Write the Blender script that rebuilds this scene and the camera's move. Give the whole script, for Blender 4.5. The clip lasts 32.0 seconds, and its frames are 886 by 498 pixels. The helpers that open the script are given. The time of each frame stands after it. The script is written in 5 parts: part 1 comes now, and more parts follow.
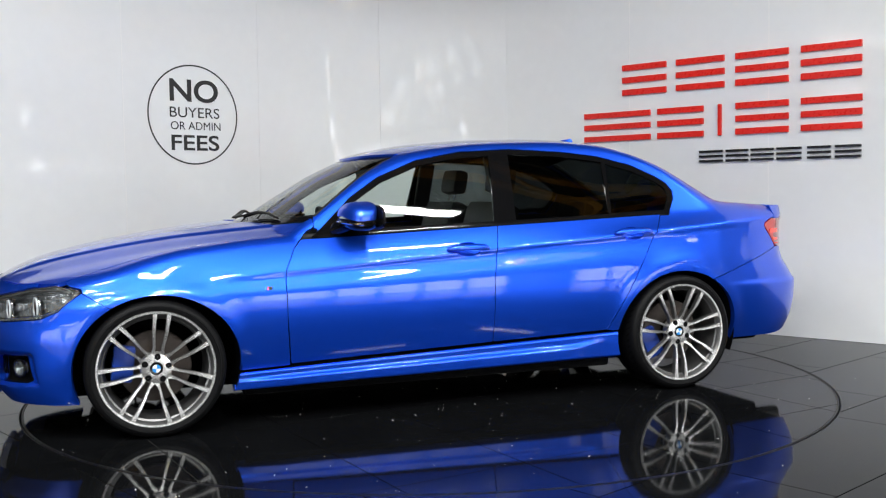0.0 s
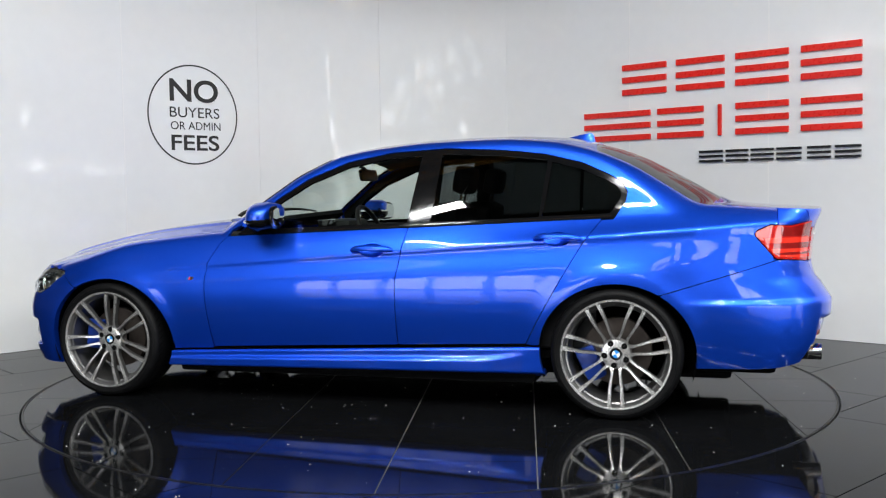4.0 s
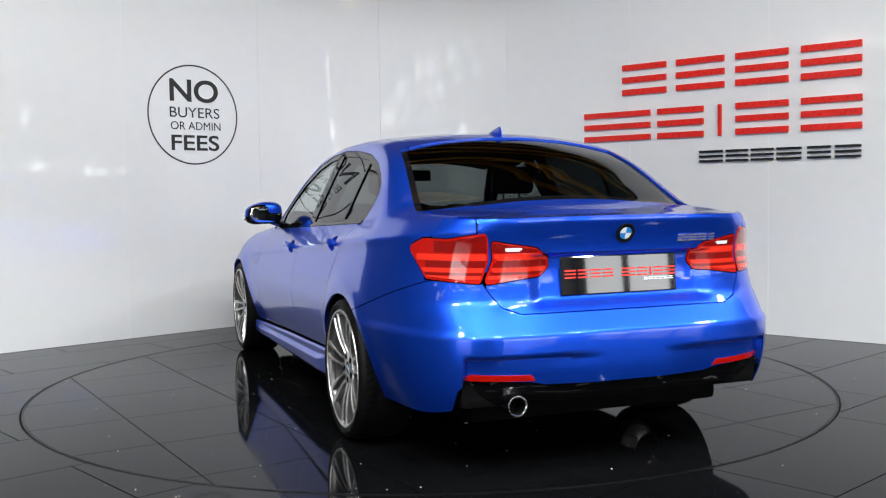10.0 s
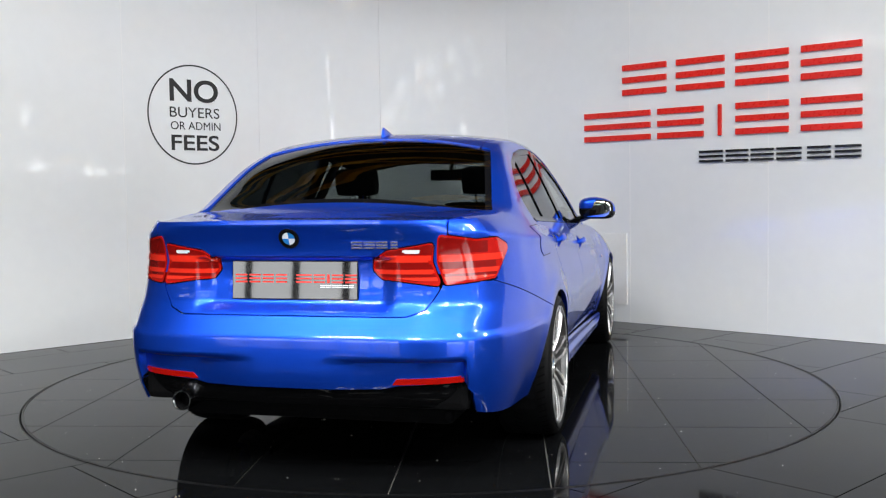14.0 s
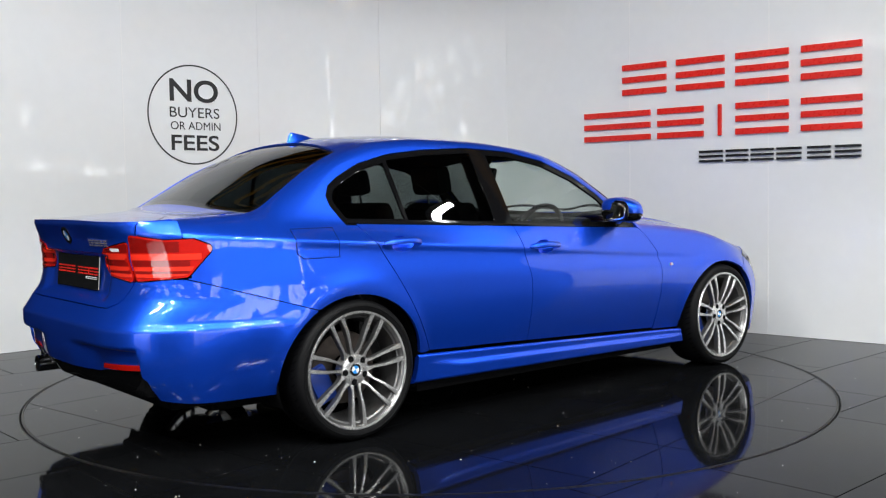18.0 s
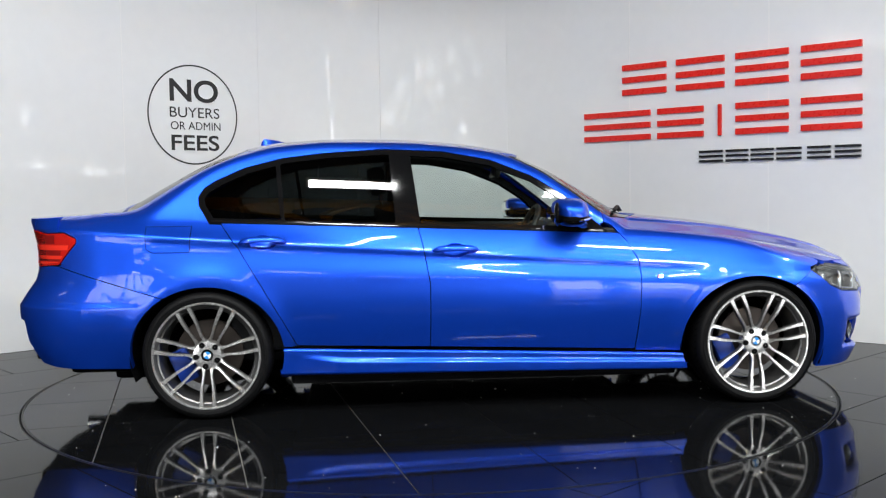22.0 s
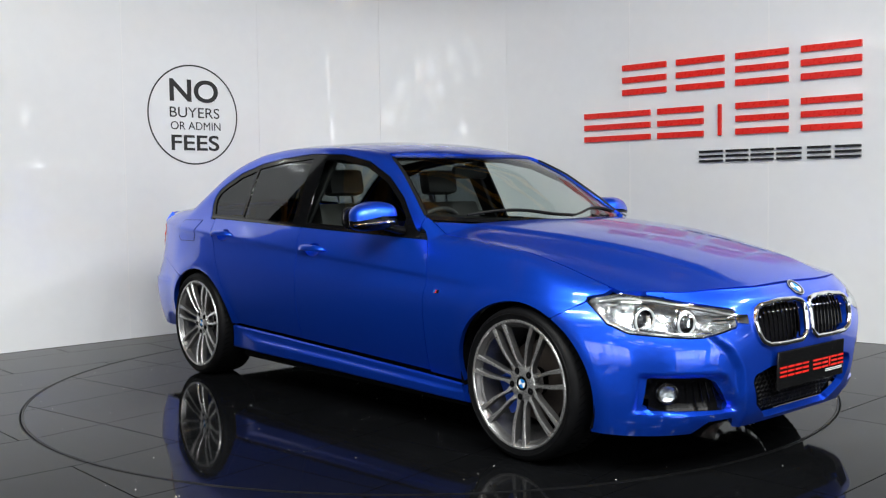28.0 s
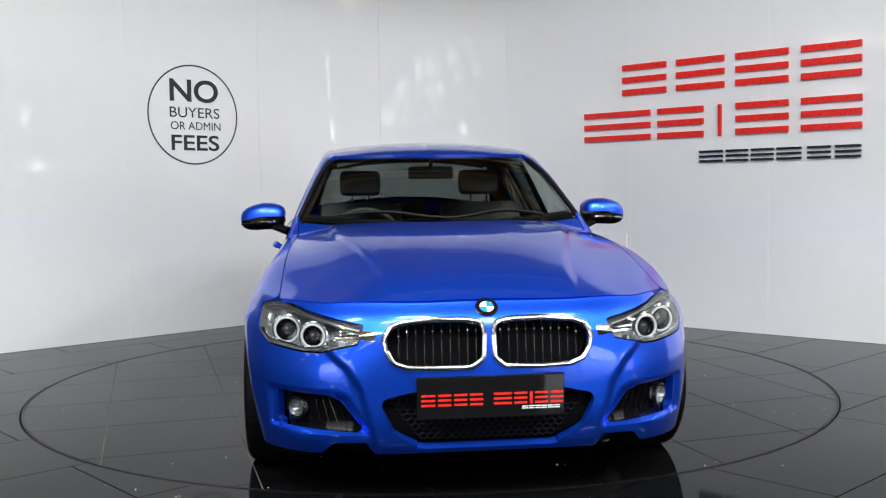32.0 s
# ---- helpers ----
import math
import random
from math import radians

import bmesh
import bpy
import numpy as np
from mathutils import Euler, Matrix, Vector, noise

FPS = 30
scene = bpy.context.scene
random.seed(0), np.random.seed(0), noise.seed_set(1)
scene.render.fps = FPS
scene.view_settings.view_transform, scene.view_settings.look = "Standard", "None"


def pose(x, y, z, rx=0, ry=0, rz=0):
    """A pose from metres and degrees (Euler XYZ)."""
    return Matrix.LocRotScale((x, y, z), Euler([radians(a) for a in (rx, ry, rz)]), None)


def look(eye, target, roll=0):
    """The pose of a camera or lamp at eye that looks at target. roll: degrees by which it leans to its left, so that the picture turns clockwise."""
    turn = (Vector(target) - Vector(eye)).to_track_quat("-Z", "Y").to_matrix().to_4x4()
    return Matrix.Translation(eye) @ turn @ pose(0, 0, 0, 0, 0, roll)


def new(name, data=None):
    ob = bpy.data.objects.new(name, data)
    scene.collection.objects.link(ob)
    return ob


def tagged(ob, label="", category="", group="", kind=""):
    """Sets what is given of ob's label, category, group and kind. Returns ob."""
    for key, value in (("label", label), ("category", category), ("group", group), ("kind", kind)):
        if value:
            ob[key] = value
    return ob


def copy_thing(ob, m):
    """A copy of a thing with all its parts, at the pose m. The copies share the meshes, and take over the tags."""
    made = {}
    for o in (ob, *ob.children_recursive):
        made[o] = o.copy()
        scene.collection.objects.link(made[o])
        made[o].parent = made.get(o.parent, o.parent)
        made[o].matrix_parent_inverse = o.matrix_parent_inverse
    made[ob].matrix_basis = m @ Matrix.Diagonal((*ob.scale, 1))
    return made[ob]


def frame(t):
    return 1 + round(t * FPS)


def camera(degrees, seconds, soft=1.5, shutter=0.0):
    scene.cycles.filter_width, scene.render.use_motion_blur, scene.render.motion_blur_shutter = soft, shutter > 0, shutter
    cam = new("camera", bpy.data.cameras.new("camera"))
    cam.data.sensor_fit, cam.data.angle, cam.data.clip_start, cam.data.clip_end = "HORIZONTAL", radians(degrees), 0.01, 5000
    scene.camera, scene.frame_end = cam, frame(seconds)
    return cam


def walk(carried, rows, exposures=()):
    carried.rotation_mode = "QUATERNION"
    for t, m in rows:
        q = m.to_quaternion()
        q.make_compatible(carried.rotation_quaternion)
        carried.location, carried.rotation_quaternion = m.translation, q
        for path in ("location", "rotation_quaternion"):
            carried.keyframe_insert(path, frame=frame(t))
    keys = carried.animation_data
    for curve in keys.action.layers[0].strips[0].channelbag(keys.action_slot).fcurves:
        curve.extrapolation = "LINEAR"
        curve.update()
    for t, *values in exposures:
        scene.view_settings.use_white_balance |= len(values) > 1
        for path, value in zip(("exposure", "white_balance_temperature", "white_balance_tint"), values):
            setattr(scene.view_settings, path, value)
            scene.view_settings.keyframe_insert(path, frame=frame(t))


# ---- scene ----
cam = camera(48.83, 32.0, soft=1.25)
EYE = (0, -5.807, 1.103)
VIEW = look(EYE, (EYE[0] + math.sin(radians(.764)), EYE[1] + math.cos(radians(.764)), EYE[2] - math.tan(radians(3.192))), -.817)
walk(cam, [(0, VIEW), (32, VIEW)], exposures=[(0, 0.0), (32, 0.0)])

# the turntable's turn, in degrees at each second
TURN = [(t, 199.318 - 8.9017 * t) for t in (*range(32), 31.5)] + [(32, -84.5)]   # easing off at the very end
CAR_AXIS = (-.2313, .0298)   # the turning axis, in the car's own space

# ---- light: a dim hall with rooflights and fluorescent fittings ----
world = bpy.data.worlds.new("world")
world.use_nodes = True
world.node_tree.nodes["Background"].inputs[0].default_value = (.55, .6, .7, 1)
world.node_tree.nodes["Background"].inputs[1].default_value = .03
scene.world = world


# fluorescent fittings: (x, y, z, length along, turn about z)
# the three over the open right-hand side are the strongest
def lamp_share(x, y):
    return (1.7 if y > -5.5 else 2.6) * (1 - .03 * max(-3, min(4, x))) * (1.75 if x > 6 else 1)


FITTINGS = [(-3.1, -4.3, 5.75, 1.2, 0), (-.2, -4.3, 5.75, 1.2, 0), (2.9, -4.3, 5.75, 1.2, 0),
            (-4.0, -6.4, 5.55, 1.2, 0), (-1.2, -6.4, 5.55, 1.2, 0), (1.4, -6.4, 5.55, 1.2, 0), (4.2, -6.4, 5.55, 1.2, 0),
            (-2.6, -9.0, 6.05, 1.2, 0), (2.2, -9.0, 6.05, 1.2, 0),
            (6.6, -1.4, 5.6, 1.2, 90), (7.6, -4.2, 5.6, 1.2, 90), (7.0, -6.9, 5.6, 1.2, 90)]
LAMP_W = 72
for fx, fy, fz, fl, fr in FITTINGS:
    d = bpy.data.lights.new("tube_light", "AREA")
    d.shape, d.size, d.size_y, d.energy, d.color = "RECTANGLE", fl, .20, LAMP_W * lamp_share(fx, fy), (.97, 1.0, .99)
    new("tube_light", d).matrix_world = pose(fx, fy, fz - .045, 0, 0, fr)

# ---- materials ----


def material(name, colour, rough=.5, metal=0.0, var=.0, scale=8.0, bump=0.0, bump_scale=60.0, **more):
    """A principled material whose colour drifts by var at two scales, with fine relief."""
    m = bpy.data.materials.new(name)
    m.use_nodes = True
    nt = m.node_tree
    b = nt.nodes["Principled BSDF"]
    b.inputs["Base Color"].default_value = (*colour, 1)
    b.inputs["Roughness"].default_value = rough
    b.inputs["Metallic"].default_value = metal
    for key, v in more.items():
        b.inputs[key.replace("_", " ")].default_value = v
    if var or bump:
        tc = nt.nodes.new("ShaderNodeTexCoord")
    if var:
        n1, n2 = nt.nodes.new("ShaderNodeTexNoise"), nt.nodes.new("ShaderNodeTexNoise")
        n1.inputs["Scale"].default_value, n2.inputs["Scale"].default_value = scale, scale * 9
        n1.inputs["Detail"].default_value = n2.inputs["Detail"].default_value = 6
        add = nt.nodes.new("ShaderNodeMath")
        add.operation = "ADD"
        ramp = nt.nodes.new("ShaderNodeMapRange")
        ramp.inputs["From Min"].default_value, ramp.inputs["From Max"].default_value = .6, 1.4
        ramp.inputs["To Min"].default_value, ramp.inputs["To Max"].default_value = 1 - var, 1 + var
        mix = nt.nodes.new("ShaderNodeVectorMath")
        mix.operation = "SCALE"
        mix.inputs[0].default_value = colour
        for n in (n1, n2):
            nt.links.new(tc.outputs["Object"], n.inputs["Vector"])
        nt.links.new(n1.outputs["Fac"], add.inputs[0])
        nt.links.new(n2.outputs["Fac"], add.inputs[1])
        nt.links.new(add.outputs[0], ramp.inputs["Value"])
        nt.links.new(ramp.outputs[0], mix.inputs["Scale"])
        nt.links.new(mix.outputs[0], b.inputs["Base Color"])
        rr = nt.nodes.new("ShaderNodeMapRange")
        rr.inputs["From Min"].default_value, rr.inputs["From Max"].default_value = .3, .7
        rr.inputs["To Min"].default_value, rr.inputs["To Max"].default_value = rough * .8, min(1, rough * 1.25)
        nt.links.new(n2.outputs["Fac"], rr.inputs["Value"])
        nt.links.new(rr.outputs[0], b.inputs["Roughness"])
    if bump:
        n3, bp = nt.nodes.new("ShaderNodeTexNoise"), nt.nodes.new("ShaderNodeBump")
        n3.inputs["Scale"].default_value = bump_scale
        n3.inputs["Detail"].default_value = 3
        bp.inputs["Strength"].default_value, bp.inputs["Distance"].default_value = 1, bump
        nt.links.new(tc.outputs["Object"], n3.inputs["Vector"])
        nt.links.new(n3.outputs["Fac"], bp.inputs["Height"])
        nt.links.new(bp.outputs[0], b.inputs["Normal"])
    return m


def glow(name, colour, strength):
    m = bpy.data.materials.new(name)
    m.use_nodes = True
    b = m.node_tree.nodes["Principled BSDF"]
    b.inputs["Base Color"].default_value = (*colour, 1)
    b.inputs["Emission Color"].default_value = (*colour, 1)
    b.inputs["Emission Strength"].default_value = strength
    return m


def pane(name, tint, gloss=1.45, rough=.01):
    """Thin glass: see-through with a tint, and mirror-like towards grazing views."""
    m = bpy.data.materials.new(name)
    m.use_nodes = True
    nt = m.node_tree
    nt.nodes.remove(nt.nodes["Principled BSDF"])
    tr, gl, mx, lw, pw, ma = (nt.nodes.new("ShaderNode" + k) for k in ("BsdfTransparent", "BsdfGlossy", "MixShader", "LayerWeight", "Math", "Math"))
    tr.inputs[0].default_value = (*tint, 1)
    gl.inputs["Roughness"].default_value = rough
    r0 = ((gloss - 1) / (gloss + 1)) ** 2
    lw.inputs["Blend"].default_value = .5
    pw.operation, ma.operation = "POWER", "MULTIPLY_ADD"
    pw.inputs[1].default_value = 5
    ma.inputs[1].default_value, ma.inputs[2].default_value = 1 - 1.6 * r0, 1.6 * r0
    nt.links.new(lw.outputs["Facing"], pw.inputs[0])
    nt.links.new(pw.outputs[0], ma.inputs[0])
    nt.links.new(ma.outputs[0], mx.inputs[0])
    nt.links.new(tr.outputs[0], mx.inputs[1])
    nt.links.new(gl.outputs[0], mx.inputs[2])
    nt.links.new(mx.outputs[0], nt.nodes["Material Output"].inputs[0])
    return m


def car_paint():
    m = material("blue_paint", (.006, .085, .72), .35, .80, Coat_Weight=1.0, Coat_Roughness=.015, Coat_IOR=1.5)
    nt = m.node_tree
    b = nt.nodes["Principled BSDF"]
    tc, flake, peel, bp, bp2 = (nt.nodes.new("ShaderNode" + k) for k in ("TexCoord", "TexVoronoi", "TexNoise", "Bump", "Bump"))
    flake.inputs["Scale"].default_value = 900
    peel.inputs["Scale"].default_value = 90
    mix = nt.nodes.new("ShaderNodeMix")
    mix.data_type = "RGBA"
    mix.inputs["A"].default_value, mix.inputs["B"].default_value = (.004, .070, .70, 1), (.008, .100, .88, 1)
    nt.links.new(tc.outputs["Object"], flake.inputs["Vector"])
    nt.links.new(tc.outputs["Object"], peel.inputs["Vector"])
    sep = nt.nodes.new("ShaderNodeSeparateColor")
    nt.links.new(flake.outputs["Color"], sep.inputs[0])
    nt.links.new(sep.outputs[0], mix.inputs["Factor"])
    nt.links.new(mix.outputs["Result"], b.inputs["Base Color"])
    bp.inputs["Strength"].default_value, bp.inputs["Distance"].default_value = .12, .0003
    nt.links.new(sep.outputs[1], bp.inputs["Height"])
    nt.links.new(bp.outputs[0], b.inputs["Normal"])
    bp2.inputs["Strength"].default_value, bp2.inputs["Distance"].default_value = .5, .00012
    nt.links.new(peel.outputs["Fac"], bp2.inputs["Height"])
    nt.links.new(bp2.outputs[0], b.inputs["Coat Normal"])
    return m


PAINT = car_paint()
WALL = material("white_gloss_panel", (.80, .81, .82), .05, 0, .02, 1.2, .0009, 1.6)
WALL.node_tree.nodes["Principled BSDF"].inputs["Specular IOR Level"].default_value = .5
TRIM = material("white_joint_strip", (.80, .80, .80), .35, 0, .03, 5)
GRANITE = material("polished_black_tile", (.004, .0042, .0047), .05, 0, .35, 3, .00006, 14, Specular_IOR_Level=.065)
GROUT = material("grey_grout", (.20, .195, .175), .8, 0, .25, 20, .0004, 200)
RING = material("black_steel_edge", (.012, .012, .013), .4, .6, .2, 10)
RED = material("red_gloss_acrylic", (.75, .020, .012), .3, 0, .06, 6)
BLACK = material("black_gloss_acrylic", (.010, .010, .011), .3, 0, .1, 6)
VINYL = material("black_vinyl", (.012, .012, .013), .45, 0, .1, 12)
HALL = material("hall_cladding", (.07, .072, .075), .7, 0, .15, .6, .002, 8)
ROOFING = material("dark_roof_lining", (.05, .05, .055), .8, 0, .2, .8)
ORANGE = material("orange_steel", (.90, .42, .03), .5, .0, .15, 3)
DAYLIGHT = glow("daylight_pane", (.96, .98, 1.0), 9.0)
FRONTAGE = glow("frontage_daylight", (.96, .98, 1.0), 4.6)
HAZE = glow("hazy_daylight_panel", (.96, .98, 1.0), 3.0)
ROOFLIGHT = glow("rooflight", (.92, .97, 1.0), 1.5)
FITTING = material("white_lamp_case", (.7, .7, .7), .5, 0, .05, 8)
GLASS = pane("clear_glass", (.82, .88, .85))
TINT = pane("dark_tinted_glass", (.10, .115, .115))
SMOKE = pane("smoked_glass", (.13, .145, .145))
GLOSS_BLACK = material("gloss_black_trim", (.005, .005, .006), .08, 0, .1, 20)
FRAME_BLACK = material("satin_black_frame", (.004, .004, .0045), .06, 0, .1, 20, Specular_IOR_Level=.22)
PLASTIC = material("black_plastic", (.007, .007, .0075), .5, 0, .2, 30, .0003, 400, Specular_IOR_Level=.25)
DARK = material("dark_cavity", (.003, .003, .0035), .9, 0, .2, 10, Specular_IOR_Level=.08)
CHROME = material("chrome", (.82, .83, .85), .07, 1, .02, 20)
ALLOY = material("machined_alloy", (.76, .75, .74), .27, .88, .04, 60)
ALLOY_GREY = material("grey_alloy_barrel", (.17, .168, .168), .32, .8, .1, 20)
RUBBER = material("tyre_rubber", (.004, .004, .0045), .5, 0, .25, 25, .0006, 150, Specular_IOR_Level=.12)
DISC = material("brake_disc", (.07, .058, .052), .45, .8, .3, 14)
CALIPER = material("blue_caliper", (.01, .05, .36), .35, 0, .1, 20)
LEATHER = material("black_leather", (.018, .017, .017), .5, 0, .2, 14, .0006, 220)
RED_LAMP = material("red_lamp_lens", (.45, .006, .003), .05, 0, .1, 30, Coat_Weight=1.0)
DEEP_RED = material("deep_red_lamp_lens", (.22, .004, .003), .1, 0, .15, 40, Coat_Weight=1.0)
LIGHT_BAR = material("bright_red_light_bar", (.80, .028, .012), .12, 0, .05, 30, Coat_Weight=1.0)
LENS = pane("lamp_lens", (.93, .95, .96), 1.5)
RING_GREY = material("frosted_ring", (.55, .56, .58), .25, 0, .05, 30)
BOWL = material("shaded_lamp_bowl", (.60, .61, .62), .2, .85, .1, 30)
SILVER = material("lamp_reflector", (.84, .85, .86), .14, .82, .05, 30)
WHITE = material("white_enamel", (.82, .83, .84), .2)
ROUNDEL_BLUE = material("pale_blue_enamel", (.02, .22, .62), .2)
PLATE = material("gloss_black_plate", (.006, .006, .0065), .03, 0, .1, 20, Specular_IOR_Level=1.0)
SPECK = material("white_grit", (.75, .75, .72), .5)


# ---- building helpers ----


def empty(name, m=None):
    ob = new(name)
    ob.empty_display_size = .1
    if m is not None:
        ob.matrix_world = m
    return ob


def link(name, mesh, mat, parent=None, label=""):
    if mat and not mesh.materials:
        mesh.materials.append(mat)
    ob = new(name, mesh)
    if parent is not None:
        ob.parent = parent
    if label:
        ob["label"] = label
    return ob


def part(name, bm, mat, parent, label="", smooth_faces=False):
    """Links a bmesh as one mesh object under a thing or part."""
    me = bpy.data.meshes.new(name)
    bmesh.ops.recalc_face_normals(bm, faces=bm.faces)
    bm.to_mesh(me)
    bm.free()
    if smooth_faces:
        me.polygons.foreach_set("use_smooth", [True] * len(me.polygons))
        me.set_sharp_from_angle(angle=radians(38))
    return link(name, me, mat, parent, label)


def mesh_of(name, verts, faces, soft=True, sharp=38):
    me = bpy.data.meshes.new(name)
    me.from_pydata([tuple(map(float, v)) for v in verts], [], [tuple(map(int, f)) for f in faces])
    me.validate()
    if soft:
        me.polygons.foreach_set("use_smooth", [True] * len(me.polygons))
        me.set_sharp_from_angle(angle=radians(sharp))
    return me


def box(bm, x0, x1, y0, y1, z0, z1, bevel=0.0, m=None, seg=2):
    r = bmesh.ops.create_cube(bm, size=1, matrix=Matrix.LocRotScale(((x0 + x1) / 2, (y0 + y1) / 2, (z0 + z1) / 2), None, (x1 - x0, y1 - y0, z1 - z0)))
    vs = r["verts"]
    if bevel:
        es = list({e for v in vs for e in v.link_edges})
        g = bmesh.ops.bevel(bm, geom=es, offset=bevel, segments=seg, profile=.6, affect="EDGES")
        vs = list({v for f in g["faces"] for v in f.verts} | {v for v in vs if v.is_valid})
    if m is not None:
        bmesh.ops.transform(bm, matrix=m, verts=[v for v in vs if v.is_valid])
    return bm


def spin_profile(profile, n=48, axis="y"):
    """Verts and faces of a profile of (radius, along) turned about the axis."""
    a = np.linspace(0, 2 * np.pi, n, endpoint=False)
    vs, fs = [], []
    for r, y in profile:
        for t in a:
            vs.append((r * math.cos(t), y, r * math.sin(t)) if axis == "y" else ((r * math.cos(t), r * math.sin(t), y)))
    k = len(profile)
    for i in range(k - 1):
        for j in range(n):
            fs.append((i * n + j, i * n + (j + 1) % n, (i + 1) * n + (j + 1) % n, (i + 1) * n + j))
    return vs, fs


def poly_prism(bm, pts, depth, m=None):
    """A flat outline in x-y, pushed depth along z."""
    lo = [bm.verts.new((x, y, 0)) for x, y in pts]
    hi = [bm.verts.new((x, y, depth)) for x, y in pts]
    bm.faces.new(hi)
    bm.faces.new(list(reversed(lo)))
    n = len(pts)
    for i in range(n):
        bm.faces.new((lo[i], lo[(i + 1) % n], hi[(i + 1) % n], hi[i]))
    if m is not None:
        bmesh.ops.transform(bm, matrix=m, verts=lo + hi)
    return bm


def distance(pts, px, py):
    """Signed distance to a closed outline, negative inside."""
    v = np.array(pts, float)
    d = np.full(np.shape(px), 1e9)
    s = np.ones(np.shape(px))
    for (ax, ay), (bx, by) in zip(v, np.roll(v, 1, 0)):
        ex, ey, wx, wy = bx - ax, by - ay, px - ax, py - ay
        t = np.clip((wx * ex + wy * ey) / (ex * ex + ey * ey), 0, 1)
        d = np.minimum(d, (wx - ex * t) ** 2 + (wy - ey * t) ** 2)
        c1, c2, c3 = py >= ay, py < by, ex * wy > ey * wx
        s = np.where((c1 & c2 & c3) | (~c1 & ~c2 & ~c3), -s, s)
    return s * np.sqrt(d)


def skin(name, fn, us, vs, sdf, mat, parent, depth=.014, label="", mirror=False, push=0.0, right=False):
    """A panel: the part of the surface fn(u, v) where sdf(points) < 0, trimmed smoothly along that line, its edge turned inwards by depth.
    mirror: also its twin on the car's other side. push: metres outwards. Returns the objects."""
    U, V = np.meshgrid(us, vs, indexing="ij")
    U, V = U.astype(float), V.astype(float)
    du, dv = np.gradient(U, axis=0), np.gradient(V, axis=1)
    P = fn(U, V)
    ref = np.cross(np.gradient(P, axis=0), np.gradient(P, axis=1))
    ref /= np.linalg.norm(ref, axis=-1, keepdims=True) + 1e-12
    for _ in range(3):
        S = sdf(P)
        a, b = np.gradient(S, axis=0), np.gradient(S, axis=1)
        g2 = a * a + b * b + 1e-12
        cap = np.maximum(np.linalg.norm(np.gradient(P, axis=0), axis=-1), np.linalg.norm(np.gradient(P, axis=1), axis=-1)) * 1.3
        near = (np.abs(S) < .52 * (np.minimum(np.abs(a), cap) + np.minimum(np.abs(b), cap))) & (np.abs(a) < 3 * cap) & (np.abs(b) < 3 * cap)
        U = U + np.where(near, np.clip(-S * a / g2, -.6, .6) * du, 0)
        V = V + np.where(near, np.clip(-S * b / g2, -.6, .6) * dv, 0)
        U, V = np.clip(U, min(us), max(us)), np.clip(V, min(vs), max(vs))
        P = fn(U, V)
    S = sdf(P)
    tol = .0012
    good = S < tol
    keep = good[:-1, :-1] & good[1:, :-1] & good[1:, 1:] & good[:-1, 1:]
    nu, nv = U.shape
    idx = np.arange(nu * nv).reshape(nu, nv)
    quads = np.stack([idx[:-1, :-1], idx[1:, :-1], idx[1:, 1:], idx[:-1, 1:]], -1)[keep]
    pts = P.reshape(-1, 3)
    d1, d2 = pts[quads[:, 2]] - pts[quads[:, 0]], pts[quads[:, 3]] - pts[quads[:, 1]]
    fnrm = np.cross(d1, d2)
    rn = ref.reshape(-1, 3)
    size = np.linalg.norm(fnrm, axis=1)
    sound = (fnrm * rn[quads].mean(1)).sum(1) > .35 * size
    sound &= size > .04 * np.median(size)
    quads, fnrm = quads[sound], fnrm[sound]
    # drop stray slivers that hang apart from the panel
    root = list(range(nu * nv))

    def find(i):
        while root[i] != i:
            root[i] = root[root[i]]
            i = root[i]
        return i
    for a, b, c, d in quads.tolist():
        a = find(a)
        for k in (b, c, d):
            root[find(k)] = a
    owner = np.array([find(q) for q in quads[:, 0].tolist()])
    names, counts = np.unique(owner, return_counts=True)
    big = np.isin(owner, names[counts > .04 * len(owner)])
    quads, fnrm = quads[big], fnrm[big]
    mid = pts[quads].mean(1)
    core = np.stack([np.clip(mid[:, 0], -1.3, 1.3), 0 * mid[:, 0], np.full(len(mid), .55)], -1)
    if ((mid - core) * fnrm).sum() < 0:
        quads, rn = quads[:, ::-1], -rn
    nrm = rn
    pts = pts + nrm * push
    edges = np.concatenate([quads[:, [k, (k + 1) % 4]] for k in range(4)])
    key = edges[:, 0].astype(np.int64) * (nu * nv) + edges[:, 1]
    rev = edges[:, 1].astype(np.int64) * (nu * nv) + edges[:, 0]
    rim = edges[~np.isin(key, rev)]
    used = np.unique(quads)
    remap = np.full(nu * nv, -1)
    remap[used] = np.arange(len(used))
    verts, faces = [pts[used]], [remap[quads]]
    n0 = len(used)
    if depth:
        ring = np.unique(rim)
        rm = np.full(nu * nv, -1)
        rm[ring] = np.arange(len(ring))
        verts += [pts[ring] - nrm[ring] * depth]
        k = len(ring)
        faces.append(np.stack([remap[rim[:, 1]], remap[rim[:, 0]], n0 + rm[rim[:, 0]], n0 + rm[rim[:, 1]]], -1))
        n0 += k
    verts, faces = np.concatenate(verts), np.concatenate(faces)
    if right:
        verts, faces = verts * (1, -1, 1), faces[:, ::-1]
    out = [link(name, mesh_of(name, verts, faces, True, 50), mat, parent, label)]
    if mirror:
        out.append(link(name, mesh_of(name, verts * (1, -1, 1), faces[:, ::-1], True, 50), mat, parent, label))
    return out


